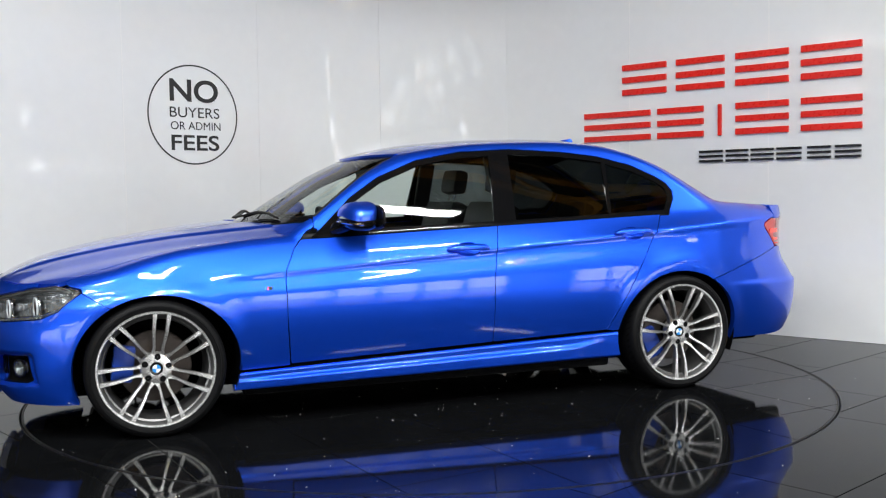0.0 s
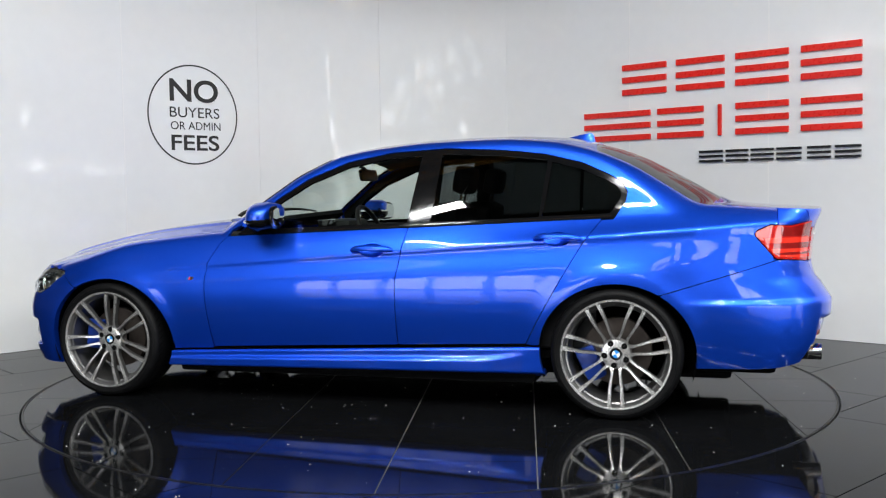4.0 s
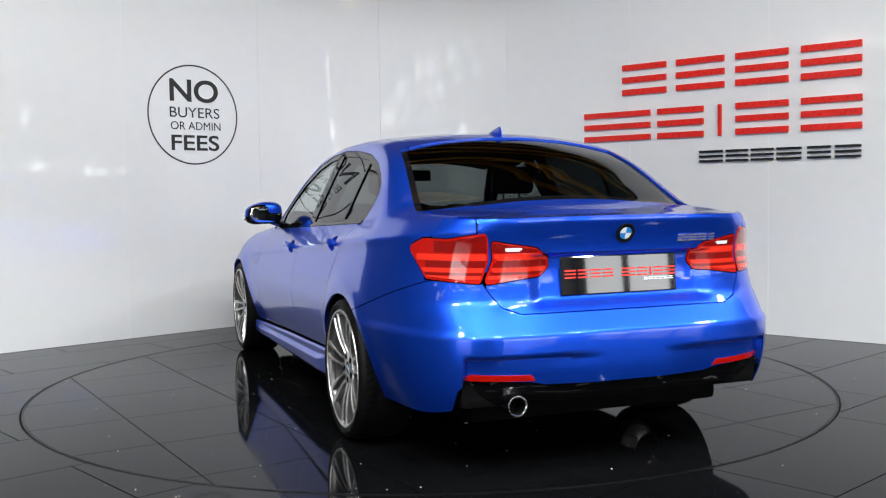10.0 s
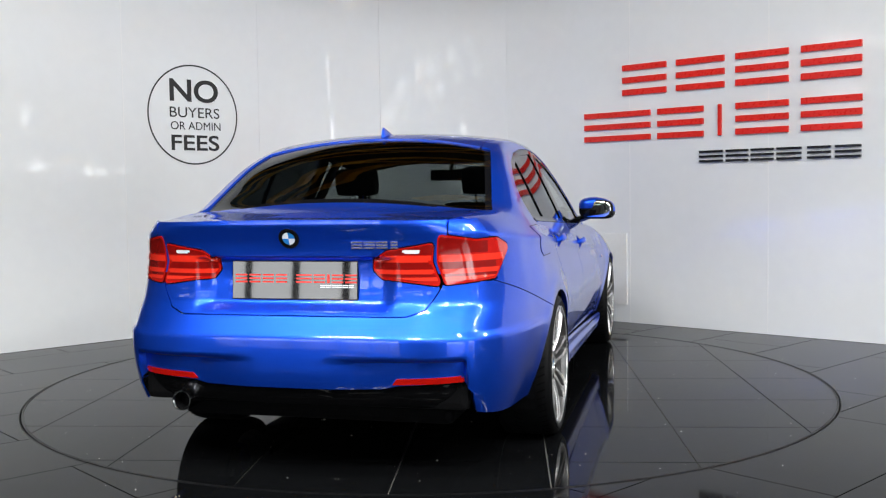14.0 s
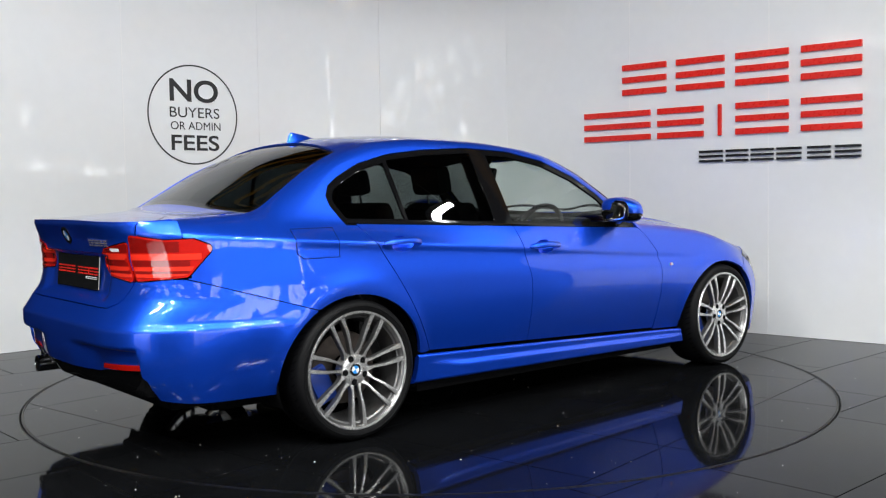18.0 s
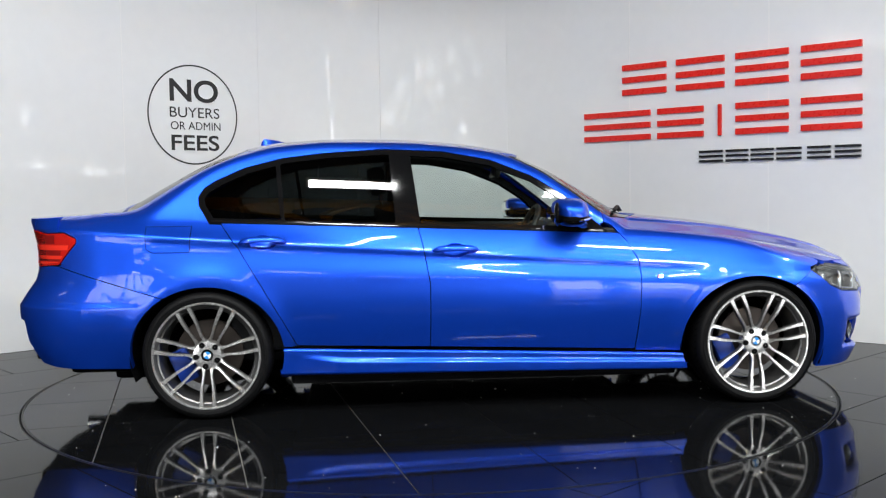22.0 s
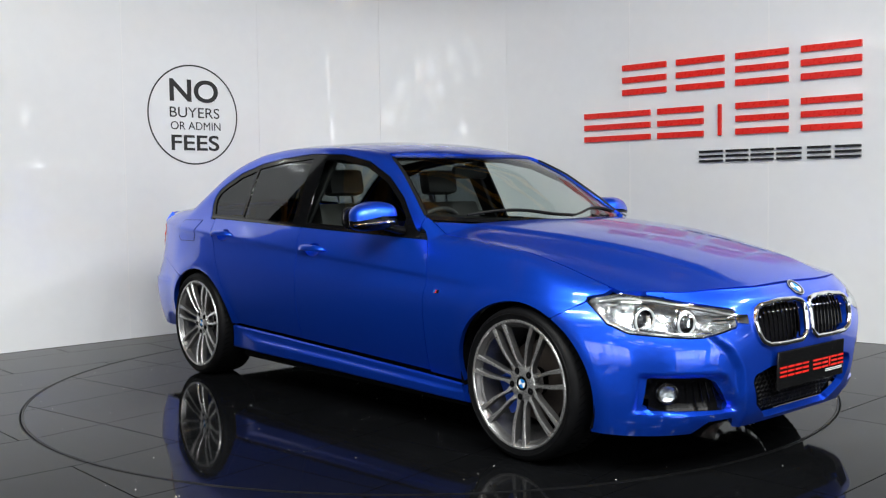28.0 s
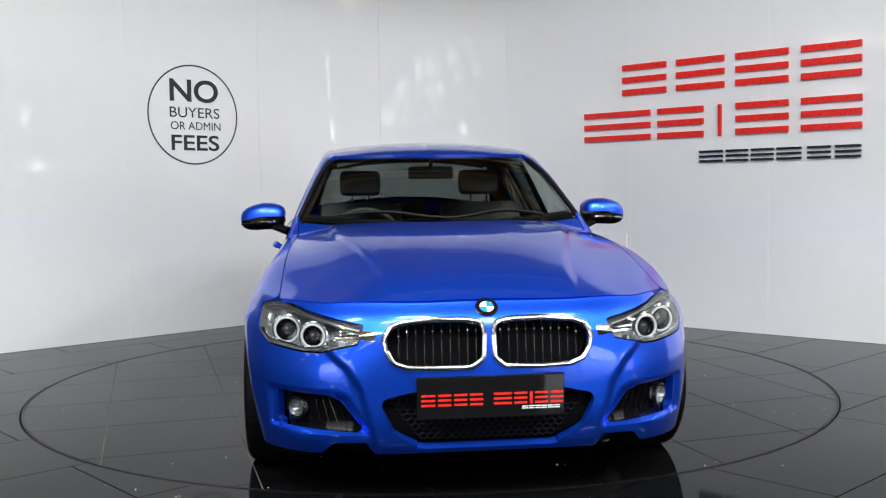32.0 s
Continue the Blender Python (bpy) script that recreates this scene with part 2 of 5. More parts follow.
# ---- the stand: two white gloss walls that meet in a rounded corner, tiled floor, hall round it ----
CORNER = Vector((-.097, 3.948))
LEFT_A, RIGHT_A = radians(42.07 + 180), radians(-41.80)
BEND = 1.75
WALL_H = 3.4


def wall_path(s, off=0.0):
    """Plan point s metres along the wall: 0 in the middle of the bend, right positive. off: metres towards the room."""
    dl, dr = Vector((math.cos(LEFT_A), math.sin(LEFT_A))), Vector((math.cos(RIGHT_A), math.sin(RIGHT_A)))
    half = (math.pi - dl.angle(dr)) / 2
    tl = BEND * math.tan(half)
    arc = BEND * half
    mid = (dl + dr).normalized()
    centre = CORNER + mid * (BEND / math.cos(half))
    if abs(s) <= arc:
        a = math.atan2(-mid.y, -mid.x) - s / BEND
        n = Vector((math.cos(a), math.sin(a)))
        return centre + n * (BEND - off), -n
    d = dr if s > 0 else dl
    n = Vector((d.y, -d.x)) if s < 0 else Vector((-d.y, d.x))
    if n.dot(mid) < 0:
        n = -n
    return CORNER + d * (tl + abs(s) - arc) + n * off, n


_half = (math.pi - Vector((math.cos(LEFT_A), math.sin(LEFT_A))).angle(Vector((math.cos(RIGHT_A), math.sin(RIGHT_A))))) / 2
SHIFT = BEND * math.tan(_half) - BEND * _half   # flat-wall distance from the sharp corner = s + SHIFT


def wall_strip(name, s0, s1, z0, z1, front, back, mat, parent, label=""):
    n = max(2, int((s1 - s0) / .06)) if min(abs(s0), abs(s1)) < BEND else 2
    vs, fs = [], []
    for i in range(n + 1):
        s = s0 + (s1 - s0) * i / n
        for off, z in ((front, z0), (front, z1), (back, z1), (back, z0)):
            p, _ = wall_path(s, off)
            vs.append((p.x, p.y, z))
    for i in range(n):
        for k in range(4):
            fs.append((4 * i + k, 4 * i + (k + 1) % 4, 4 * i + 4 + (k + 1) % 4, 4 * i + 4 + k))
    fs += [(3, 2, 1, 0), (4 * n, 4 * n + 1, 4 * n + 2, 4 * n + 3)]
    return link(name, mesh_of(name, vs, fs, True, 30), mat, parent, label)


def build_walls():
    joints = [-7.87, -6.67, -5.47, -4.27, -(3.07 - SHIFT), -1.55, -.35, .85 - .0, 2.385 - SHIFT, 3.575 - SHIFT, 4.77 - SHIFT, 5.96 - SHIFT, 7.15 - SHIFT]
    joints[3] = joints[4] - 1.2
    joints[2], joints[1], joints[0] = joints[3] - 1.2, joints[3] - 2.4, joints[3] - 3.6
    for name, a, b in (("wall_left", 3, 6), ("wall_right", 6, 12)):
        core = wall_strip(name, joints[a], joints[b], 0, WALL_H, -.025, -.09, TRIM, None)
        tagged(core, "white gloss panelled showroom wall with thin vertical joints", "wall", kind="structure")
        for i in range(a, b):
            wall_strip("panel", joints[i] + .0006, joints[i + 1] - .0006, .002, WALL_H - .005, 0, -.024, WALL, core)
        for i in range(a, b):
            if joints[i] < -1.6 or joints[i] > .9:
                wall_strip("joint_strip", joints[i] - .004, joints[i] + .004, .002, WALL_H - .005, .0015, -.02, TRIM, core)

    hatch = wall_strip("access_panel", 1.93 - SHIFT, 2.36 - SHIFT, .155, .755, .014, .001, TRIM, None)
    tagged(hatch, "small white access panel low on the gloss wall", "panel")


def clip_inside(poly, r, n=160):
    """A convex outline cut to the disc of radius r."""
    out = poly
    for k in range(n):
        a = 2 * math.pi * k / n
        nx, ny, res = math.cos(a), math.sin(a), []
        for (x0, y0), (x1, y1) in zip(out, out[1:] + out[:1]):
            d0, d1 = nx * x0 + ny * y0 - r, nx * x1 + ny * y1 - r
            if d0 <= 0:
                res.append((x0, y0))
            if d0 * d1 < 0:
                t = d0 / (d0 - d1)
                res.append((x0 + (x1 - x0) * t, y0 + (y1 - y0) * t))
        out = res
        if len(out) < 3:
            return []
    return out


def cut_outside(poly, r, per=60):
    """The pieces of an outline that lie outside the disc of radius r."""
    pts = []
    for (x0, y0), (x1, y1) in zip(poly, poly[1:] + poly[:1]):
        pts += [(x0 + (x1 - x0) * i / per, y0 + (y1 - y0) * i / per) for i in range(per)]
    ins = [math.hypot(*p) < r for p in pts]
    if not any(ins):
        return [poly]
    if all(ins):
        return []
    k = next(i for i in range(len(pts)) if ins[i] and not ins[(i + 1) % len(pts)])
    order = [pts[(k + 1 + i) % len(pts)] for i in range(len(pts))]
    flag = [ins[(k + 1 + i) % len(pts)] for i in range(len(pts))]
    chains, cur = [], []
    for p, f in zip(order, flag):
        if not f:
            cur.append(p)
        elif cur:
            chains.append(cur)
            cur = []
    if cur:
        chains.append(cur)
    out = []
    for c in chains:
        a0, a1 = math.atan2(c[-1][1], c[-1][0]), math.atan2(c[0][1], c[0][0])
        d = (a1 - a0 + math.pi) % (2 * math.pi) - math.pi
        arc = [(r * math.cos(a0 + d * i / 14), r * math.sin(a0 + d * i / 14)) for i in range(15)]
        thin = [p for i, p in enumerate(c) if i % 6 == 0 or i == len(c) - 1 or p in poly]
        if len(thin) >= 2:
            out.append(thin + arc)
    return out


def tile_grid(pitch_u, pitch_v, turn, origin, reach, gap=.006, bond=.5):
    """Outlines of tiles: courses pitch_v wide, tiles pitch_u long, each course shifted by bond, turned by turn degrees."""
    c, s = math.cos(radians(turn)), math.sin(radians(turn))
    n = int(reach / pitch_v) + 2
    k = int(reach / pitch_u) + 2
    for j in range(-n, n + 1):
        for i in range(-k, k + 1):
            u0 = i * pitch_u + (j % 2) * pitch_u * bond
            v0 = j * pitch_v
            q = [(u0 + gap / 2, v0 + gap / 2), (u0 + pitch_u - gap / 2, v0 + gap / 2), (u0 + pitch_u - gap / 2, v0 + pitch_v - gap / 2), (u0 + gap / 2, v0 + pitch_v - gap / 2)]
            yield [(origin[0] + c * u - s * v, origin[1] + s * u + c * v) for u, v in q]


def slab(poly, z0, z1):
    n = len(poly)
    a = sum(x0 * y1 - x1 * y0 for (x0, y0), (x1, y1) in zip(poly, poly[1:] + poly[:1]))
    if a < 0:
        poly = poly[::-1]
    vs = [(x, y, z1) for x, y in poly] + [(x, y, z0) for x, y in poly]
    fs = [tuple(range(n))] + [(i, n + i, n + (i + 1) % n, (i + 1) % n) for i in range(n)]
    me = bpy.data.meshes.new("tile")
    me.from_pydata(vs, [], fs)
    return me


DISC_R = 2.262


def in_stand(p, margin=.0):
    """Whether a plan point lies on the room's side of the stand's walls."""
    for a, sign in ((LEFT_A, 1), (RIGHT_A, -1)):
        d = Vector((math.cos(a), math.sin(a)))
        n = Vector((-d.y, d.x)) * sign
        if (Vector(p) - CORNER).dot(n) < margin:
            return False
    return True


def build_floor():
    # tiles of the surrounding floor, parallel to the walls
    bm = bmesh.new()
    seg = 96
    inner = [bm.verts.new(((DISC_R + .012) * math.cos(2 * math.pi * i / seg), (DISC_R + .012) * math.sin(2 * math.pi * i / seg), -.006)) for i in range(seg)]
    outer = []
    for i in range(seg):
        a = 2 * math.pi * i / seg
        k = 12.0 / max(abs(math.cos(a)), abs(math.sin(a)))
        outer.append(bm.verts.new((k * math.cos(a), k * math.sin(a), -.006)))
    for i in range(seg):
        bm.faces.new((inner[i], inner[(i + 1) % seg], outer[(i + 1) % seg], outer[i]))
    floor = part("floor", bm, GROUT, None)
    tagged(floor, "polished black granite-look floor tiles with pale joints", "floor", kind="structure")
    bulk = bmesh.new()
    for q in tile_grid(1.2, .602, 42.0, (.6, -2.333), 13):
        cx, cy = sum(p[0] for p in q) / 4, sum(p[1] for p in q) / 4
        if max(abs(cx), abs(cy)) > 11.2:
            continue
        near = -6.5 < cy < 4 and abs(cx) < 4.6
        for piece in cut_outside(q, DISC_R + .016):
            if len(piece) < 3:
                continue
            if near:
                link("tile", slab(piece, -.006, 0), GRANITE, floor)
            else:
                bulk.faces.new([bulk.verts.new((x, y, 0)) for x, y in piece])
    tagged(part("far_tiles", bulk, GRANITE, floor), kind="stuff")
    # the turntable
    table = empty("turntable")
    tagged(table, "round motor turntable paved with polished black tiles", "turntable")
    vs, fs = spin_profile([(DISC_R + .002, -.10), (DISC_R + .002, -.006), (DISC_R - .003, -.006), (.001, -.006)], 128, "z")
    link("bed", mesh_of("bed", vs, fs), GROUT, table)
    vs, fs = spin_profile([(DISC_R - .004, -.02), (DISC_R - .004, .0005), (DISC_R + .004, .0005), (DISC_R + .004, -.02)], 160, "z")
    link("rim_band", mesh_of("rim_band", vs, fs), RING, table, "black steel edge band")
    # square tiles, turned 10.7 degrees from the car
    for q in tile_grid(.605, .605, 10.7, (.003, -.012), 3.0, .005, 0):
        piece = clip_inside(q, DISC_R - .008)
        if piece:
            link("tile", slab(piece, -.006, 0), GRANITE, table)
    # fixed edge ring of the pit
    vs, fs = spin_profile([(DISC_R + .016, -.03), (DISC_R + .016, .0005), (DISC_R + .012, .0005), (DISC_R + .012, -.2)], 160, "z")
    tagged(link("trim_ring", mesh_of("trim_ring", vs, fs), RING), "thin dark gap ring round the turntable", "trim", kind="structure")
    return table


def build_hall():
    for name, x0, x1, y0, y1 in (("wall_back", -11.5, 11.5, -11.6, -11.4), ("wall_far", -11.5, 11.5, 11.4, 11.6), ("wall_west", -11.6, -11.4, -11.4, 11.4), ("wall_east", 11.4, 11.6, -11.4, 11.4)):
        bm = bmesh.new()
        box(bm, x0, x1, y0, y1, -.006, 6.4)
        tagged(part(name, bm, HALL, None), "plain grey cladding wall of the hall", "wall", kind="structure")
    bm = bmesh.new()
    box(bm, -11.6, 11.6, -11.6, 11.6, 6.4, 6.5)
    tagged(part("ceiling", bm, ROOFING, None), "dark roof lining of the hall", "ceiling", kind="structure")
    for y in (-9.6,):
        bm = bmesh.new()
        box(bm, -11, 11, y - .3, y + .3, 6.34, 6.37)
        tagged(part("rooflight", bm, ROOFLIGHT, None), "long translucent daylight strip in the roof", "rooflight", "rooflights")
    for fx, fy, fz, fl, fr in FITTINGS:
        case = empty("ceiling_lamp", pose(fx, fy, fz, 0, 0, fr))
        tagged(case, "white fluorescent fitting hung from the roof", "lamp", "fluorescent fittings")
        bm = bmesh.new()
        box(bm, -fl / 2 - .03, fl / 2 + .03, -.13, .13, -.04, .03, .01)
        part("case", bm, FITTING, case)
        for sx in (-fl / 2 + .1, fl / 2 - .1):
            bm = bmesh.new()
            box(bm, sx - .006, sx + .006, -.006, .006, .03, 6.4 - fz)
            part("hanger", bm, FITTING, case)
    # daylight openings in the hall's walls: (along, height, width, tall, wall)
    clear = [(-7.32, 4.43, .42, .42, "east"), (-8.10, 2.81, .80, .50, "east"), (-6.77, 2.80, 1.10, .26, "back"), (-.41, 2.59, .05, .27, "east"),
             (-.57, 2.55, .10, .10, "east"), (-6.23, 3.03, .13, .40, "east"), (-6.33, 1.89, .12, .11, "east"), (-5.98, 1.85, .30, .12, "east"),
             (-5.50, 1.69, .34, .09, "east"), (-4.66, 1.75, .58, .10, "east"), (-4.02, 1.79, .13, .10, "east"), (-7.45, 3.85, .45, .18, "east")]
    hazy = [(-7.83, 4.96, 1.62, .38, "back"), (-9.6, 4.99, 2.6, .28, "west"), (-7.2, 4.46, 1.9, .30, "west"), (-9.27, 4.50, 1.5, .44, "back"),
            (-5.04, 4.59, 1.5, .33, "back"), (-6.15, 4.12, 1.4, .30, "back"), (-.32, 4.13, .85, .52, "back"), (-1.91, 4.24, 1.1, .42, "back"),
            (-3.34, 3.74, 1.1, .22, "back"), (-1.86, 3.62, 1.1, .22, "back"), (2.05, 3.69, 1.2, .36, "back"), (.95, 3.28, .9, .18, "back"),
            (3.68, 3.05, 1.4, .36, "back"), (-7.20, 3.33, 1.5, .16, "west"), (-6.02, 4.41, .10, .36, "east")]
    for i, (u, z, w, h, wall) in enumerate(clear + hazy):
        m = {"back": pose(u, -11.39, z), "east": pose(11.39, u, z, 0, 0, 90), "west": pose(-11.39, u, z, 0, 0, 90)}[wall]
        win = empty("window_%d" % (i + 1), m)
        tagged(win, "small bright daylight window in the hall wall" if i < len(clear) else "hazy translucent daylight panel in the hall wall", "window", kind="structure")
        bm = bmesh.new()
        box(bm, -w / 2, w / 2, -.005, .005, -h / 2, h / 2)
        part("pane", bm, DAYLIGHT if i < len(clear) else HAZE, win)
        bm = bmesh.new()
        for a0, a1, b0, b1 in ((-w / 2 - .03, w / 2 + .03, h / 2, h / 2 + .03), (-w / 2 - .03, w / 2 + .03, -h / 2 - .03, -h / 2), (-w / 2 - .03, -w / 2, -h / 2, h / 2), (w / 2, w / 2 + .03, -h / 2, h / 2)):
            box(bm, a0, a1, -.012, .012, b0, b1)
        part("window_frame", bm, FRAME_BLACK, win)
    # glazed frontages on both sides of the hall's dark middle
    bays = [pose(-9.4 + k * .98, -11.385, 1.25) for k in range(6)] + [pose(3.7 + k * .98, -11.385, 1.25) for k in range(7)]
    bays += [pose(11.385, -10.75 + k * .98, 1.25, 0, 0, 90) for k in range(3)]
    for i, m in enumerate(bays):
        win = empty("window_%d" % (len(clear) + len(hazy) + i + 1), m)
        tagged(win, "tall bright glazed bay in the hall wall", "window", kind="structure")
        bm = bmesh.new()
        box(bm, -.42, .42, -.005, .005, -1.15, 1.15)
        part("pane", bm, FRONTAGE, win)
        for a0, a1, b0, b1 in ((-.49, .49, 1.15, 1.22), (-.49, .49, -1.25, -1.15), (-.49, -.42, -1.15, 1.15), (.42, .49, -1.15, 1.15)):
            bm = bmesh.new()
            box(bm, a0, a1, -.012, .02, b0, b1)
            part("window_frame", bm, FRAME_BLACK, win)
    # orange roof trusses
    for y in (-7.4, -5.2, -3.0, .4, 2.2, 4.4, 6.8):
        truss = empty("roof_truss", pose(0, y, 5.3))
        tagged(truss, "orange painted steel roof truss", "truss", "roof trusses")
        for z in (0, .8):
            bm = bmesh.new()
            box(bm, -11.41, 11.41, -.07, .07, z - .07, z + .07, .01)
            part("chord", bm, ORANGE, truss)
        for i in range(-7, 7):
            bm = bmesh.new()
            x0, x1 = i * 1.6, (i + 1) * 1.6
            z0, z1 = (0, .8) if i % 2 else (.8, 0)
            m = look((x0, 0, z0), (x1, 0, z1))
            ln = math.hypot(x1 - x0, .8)
            box(bm, -.035, .035, -.035, .035, -ln, 0, .006, m)
            part("brace", bm, ORANGE, truss)


build_walls()
TABLE = build_floor()
build_hall()


# ---- the saloon's outer form: smooth half-width, roof, bonnet and boot functions (car space: x forward, y left, z up) ----
def curve(knots):
    """A smooth monotone-friendly cubic through (x, value) knots, held flat beyond its ends."""
    k = np.array(sorted(knots), float)
    xs, ys = k[:, 0], k[:, 1]
    d = np.diff(ys) / np.diff(xs)
    m = np.concatenate([[d[0]], np.where(d[:-1] * d[1:] > 0, 2 * d[:-1] * d[1:] / (d[:-1] + d[1:] + 1e-12), 0), [d[-1]]])

    def f(x):
        x = np.clip(np.asarray(x, float), xs[0], xs[-1])
        i = np.clip(np.searchsorted(xs, x) - 1, 0, len(xs) - 2)
        h = xs[i + 1] - xs[i]
        t = (x - xs[i]) / h
        return ((1 + 2 * t) * (1 - t) ** 2 * ys[i] + t * (1 - t) ** 2 * h * m[i]
                + t * t * (3 - 2 * t) * ys[i + 1] + t * t * (t - 1) * h * m[i + 1])
    return f


def smooth(a, b, x):
    t = np.clip((x - a) / (b - a), 0, 1)
    return t * t * (3 - 2 * t)


def softmin(a, b, k):
    h = np.clip(.5 + .5 * (b - a) / k, 0, 1)
    return b + (a - b) * h - k * h * (1 - h)


plan = curve([(2.2, .872), (1.9, .896), (1.6, .906), (1.4, .902), (1.1, .892), (.6, .883), (0, .883), (-.6, .886), (-1.0, .892),
              (-1.4, .898), (-1.75, .893), (-2.1, .874), (-2.45, .852)])
nose = curve([(.16, 2.09), (.24, 2.14), (.34, 2.165), (.5, 2.172), (.6, 2.165), (.68, 2.138), (.72, 2.112), (.745, 2.085), (.78, 2.05), (.9, 1.9)])
tail = curve([(.2, -2.30), (.28, -2.36), (.36, -2.405), (.45, -2.425), (.568, -2.432), (.581, -2.425), (.645, -2.385), (.70, -2.35), (.78, -2.337),
              (.86, -2.345), (.92, -2.358), (.97, -2.378), (1.0, -2.390), (1.03, -2.382)])
roof_line = curve([(-2.6, .60), (-1.974, 1.030), (-1.723, 1.180), (-1.469, 1.312), (-1.278, 1.374), (-1.085, 1.410), (-.761, 1.428), (-.431, 1.422),
                   (-.095, 1.398), (.178, 1.352), (.42, 1.258), (.595, 1.159), (.807, 1.030), (.914, .965), (1.5, .60)])
bonnet_line = curve([(.5, .995), (.9, .970), (1.2, .938), (1.5, .894), (1.8, .832), (2.0, .775), (2.08, .742), (2.2, .66)])
boot_line = curve([(-2.43, 1.012), (-2.3, 1.020), (-2.189, 1.026), (-1.974, 1.042), (-1.7, 1.06), (-1.2, 1.08)])
XF, XR = 1.40, -1.50


def crease(x):
    return .795 - .0715 * x


def belt(x):
    return .928 - .0405 * x


def inset(x, z):
    """How far the flank lies inside its widest line at height z."""
    zc, zb = crease(x), belt(x)
    low = .050 * np.clip((.60 - z) / .28, 0, 2) ** 1.7 * (1 - .75 * smooth(1.5, 1.85, x)) * (1 - .5 * smooth(-1.85, -2.2, x))
    fade = smooth(1.25, .8, x) * smooth(-2.2, -1.5, x)
    up = np.clip((z - .60) / (zc - .60), 0, 1)
    mid = .030 * up ** 2 + fade * .010 * smooth(.35, .85, up) * (1 - smooth(.88, 1.0, up))
    over = np.maximum(z - zc, 0)
    lim = np.maximum(zb - zc, .05)
    near = np.minimum(over, lim)
    high = .37 * near + 1.15 * near ** 2 + .048 * smooth(-.3, -1.5, x) * (1 - np.exp(-(over / .055) ** 1.3))
    past = np.maximum(over - lim, 0)
    high = high + .43 * past + .12 * past ** 2
    ledge = .014 * smooth(.562, .592, z) * smooth(-1.66, -1.90, x)   # the rear bumper's shoulder
    return low + mid + high + ledge


def flare(x, z):
    """The rounded swell over each wheel arch."""
    out = 0
    for xa, s in ((1.405, .008), (-1.405, .010)):
        r = np.hypot(x - xa, z - .325)
        out = out + s * np.exp(-((r - .37) / .055) ** 2) * smooth(.2, .4, z)
    return out


def corner(end, z):
    """The two powers that make the plan corners of the nose or tail squarer low down."""
    if end > 0:
        t = smooth(.45, .68, z)
        return 4.2 - 1.0 * t, 2.5 - .4 * t
    t = smooth(.45, .9, z)
    return 6.4 - 1.1 * t, 3.0 - .3 * t


def rounding(x, z):
    f = np.clip((x - XF) / (nose(z) - XF), 0, 1)
    b = np.clip((x - XR) / (tail(z) - XR), 0, 1)
    (nf, mf), (nr, mr) = corner(1, z), corner(-1, z)
    return np.maximum(1 - f ** mf, 0) ** (1 / nf) * np.maximum(1 - b ** mr, 0) ** (1 / nr)


def half_width(x, z):
    return (plan(x) - inset(x, z) + flare(x, z)) * rounding(x, z)


def top(x, y):
    """Height of the bonnet, glasshouse and boot lid above (x, y)."""
    q = np.abs(y)
    front = smooth(-.5, .3, x) * .17 * (q / .7) ** 2.2
    rear = smooth(-.6, -1.4, x) * .08 * (q / .7) ** 2.2
    g = roof_line(x + front - rear) - (.050 - .028 * smooth(-.2, .4, x)) * (q / .6) ** 2.2
    ridge = .56 - .19 * smooth(.9, 2.05, x)
    dome = .012 * smooth(.0, .032, ridge - q) - .010 * smooth(.0, .16, q - ridge) * (1 - smooth(.16, .3, q - ridge))
    h = bonnet_line(x) - (.062 + .045 * smooth(1.2, 1.85, x)) * (q / .75) ** 2.6 + dome * smooth(2.1, 1.9, x)
    d = boot_line(x) - .016 * (q / .7) ** 2.4
    low = np.where(x > -.4, h, d)
    k = np.where(x > -.4, .006, .035)
    return -softmin(-g, -low, k)


ZC = .60


def shell(x, a):
    """The point of the body at station x in the direction a (radians above level) as seen from its axis at height ZC."""
    x, a = np.broadcast_arrays(np.asarray(x, float), np.asarray(a, float))
    c, s = np.cos(a), np.sin(a)

    def depth(r):
        y, z = r * c, ZC + r * s
        k = .030 + .05 * smooth(-1.3, -1.7, x)
        return softmin(half_width(x, z) - y, top(x, y) - z, k)
    lo, hi = np.zeros(x.shape), np.full(x.shape, 1.6)
    for _ in range(34):
        m = (lo + hi) / 2
        ok = depth(m) > 0
        lo, hi = np.where(ok, m, lo), np.where(ok, hi, m)
    r = (lo + hi) / 2
    return np.stack([x, r * c, ZC + r * s], -1)


def outline(end, n=1600):
    """Turn angles spread evenly along the bumper's plan line: returns f(s) for s metres from the middle, and the length."""
    th = np.linspace(0, np.pi / 2, n)
    p = wrap_raw(end, th, np.full(n, .5))
    s = np.concatenate([[0], np.cumsum(np.hypot(*np.diff(p[:, :2], axis=0).T))])
    return (lambda v: np.interp(np.abs(v), s, th) * np.sign(v)), s[-1]


def wrap_raw(end, th, z):
    t = np.abs(th)
    if end > 0:
        x = XF + (nose(z) - XF) * np.cos(t) ** (2 / corner(1, z)[1])
        w = np.sin(t) ** (2 / corner(1, z)[0])
    else:
        x = XR + (tail(z) - XR) * np.cos(t) ** (2 / corner(-1, z)[1])
        w = np.sin(t) ** (2 / corner(-1, z)[0])
    y = (plan(x) - inset(x, z) + flare(x, z)) * w * np.sign(th + 1e-12)
    return np.stack([x, y, z + 0 * x], -1)


front_turn, FRONT_LEN = outline(1)
rear_turn, REAR_LEN = outline(-1)


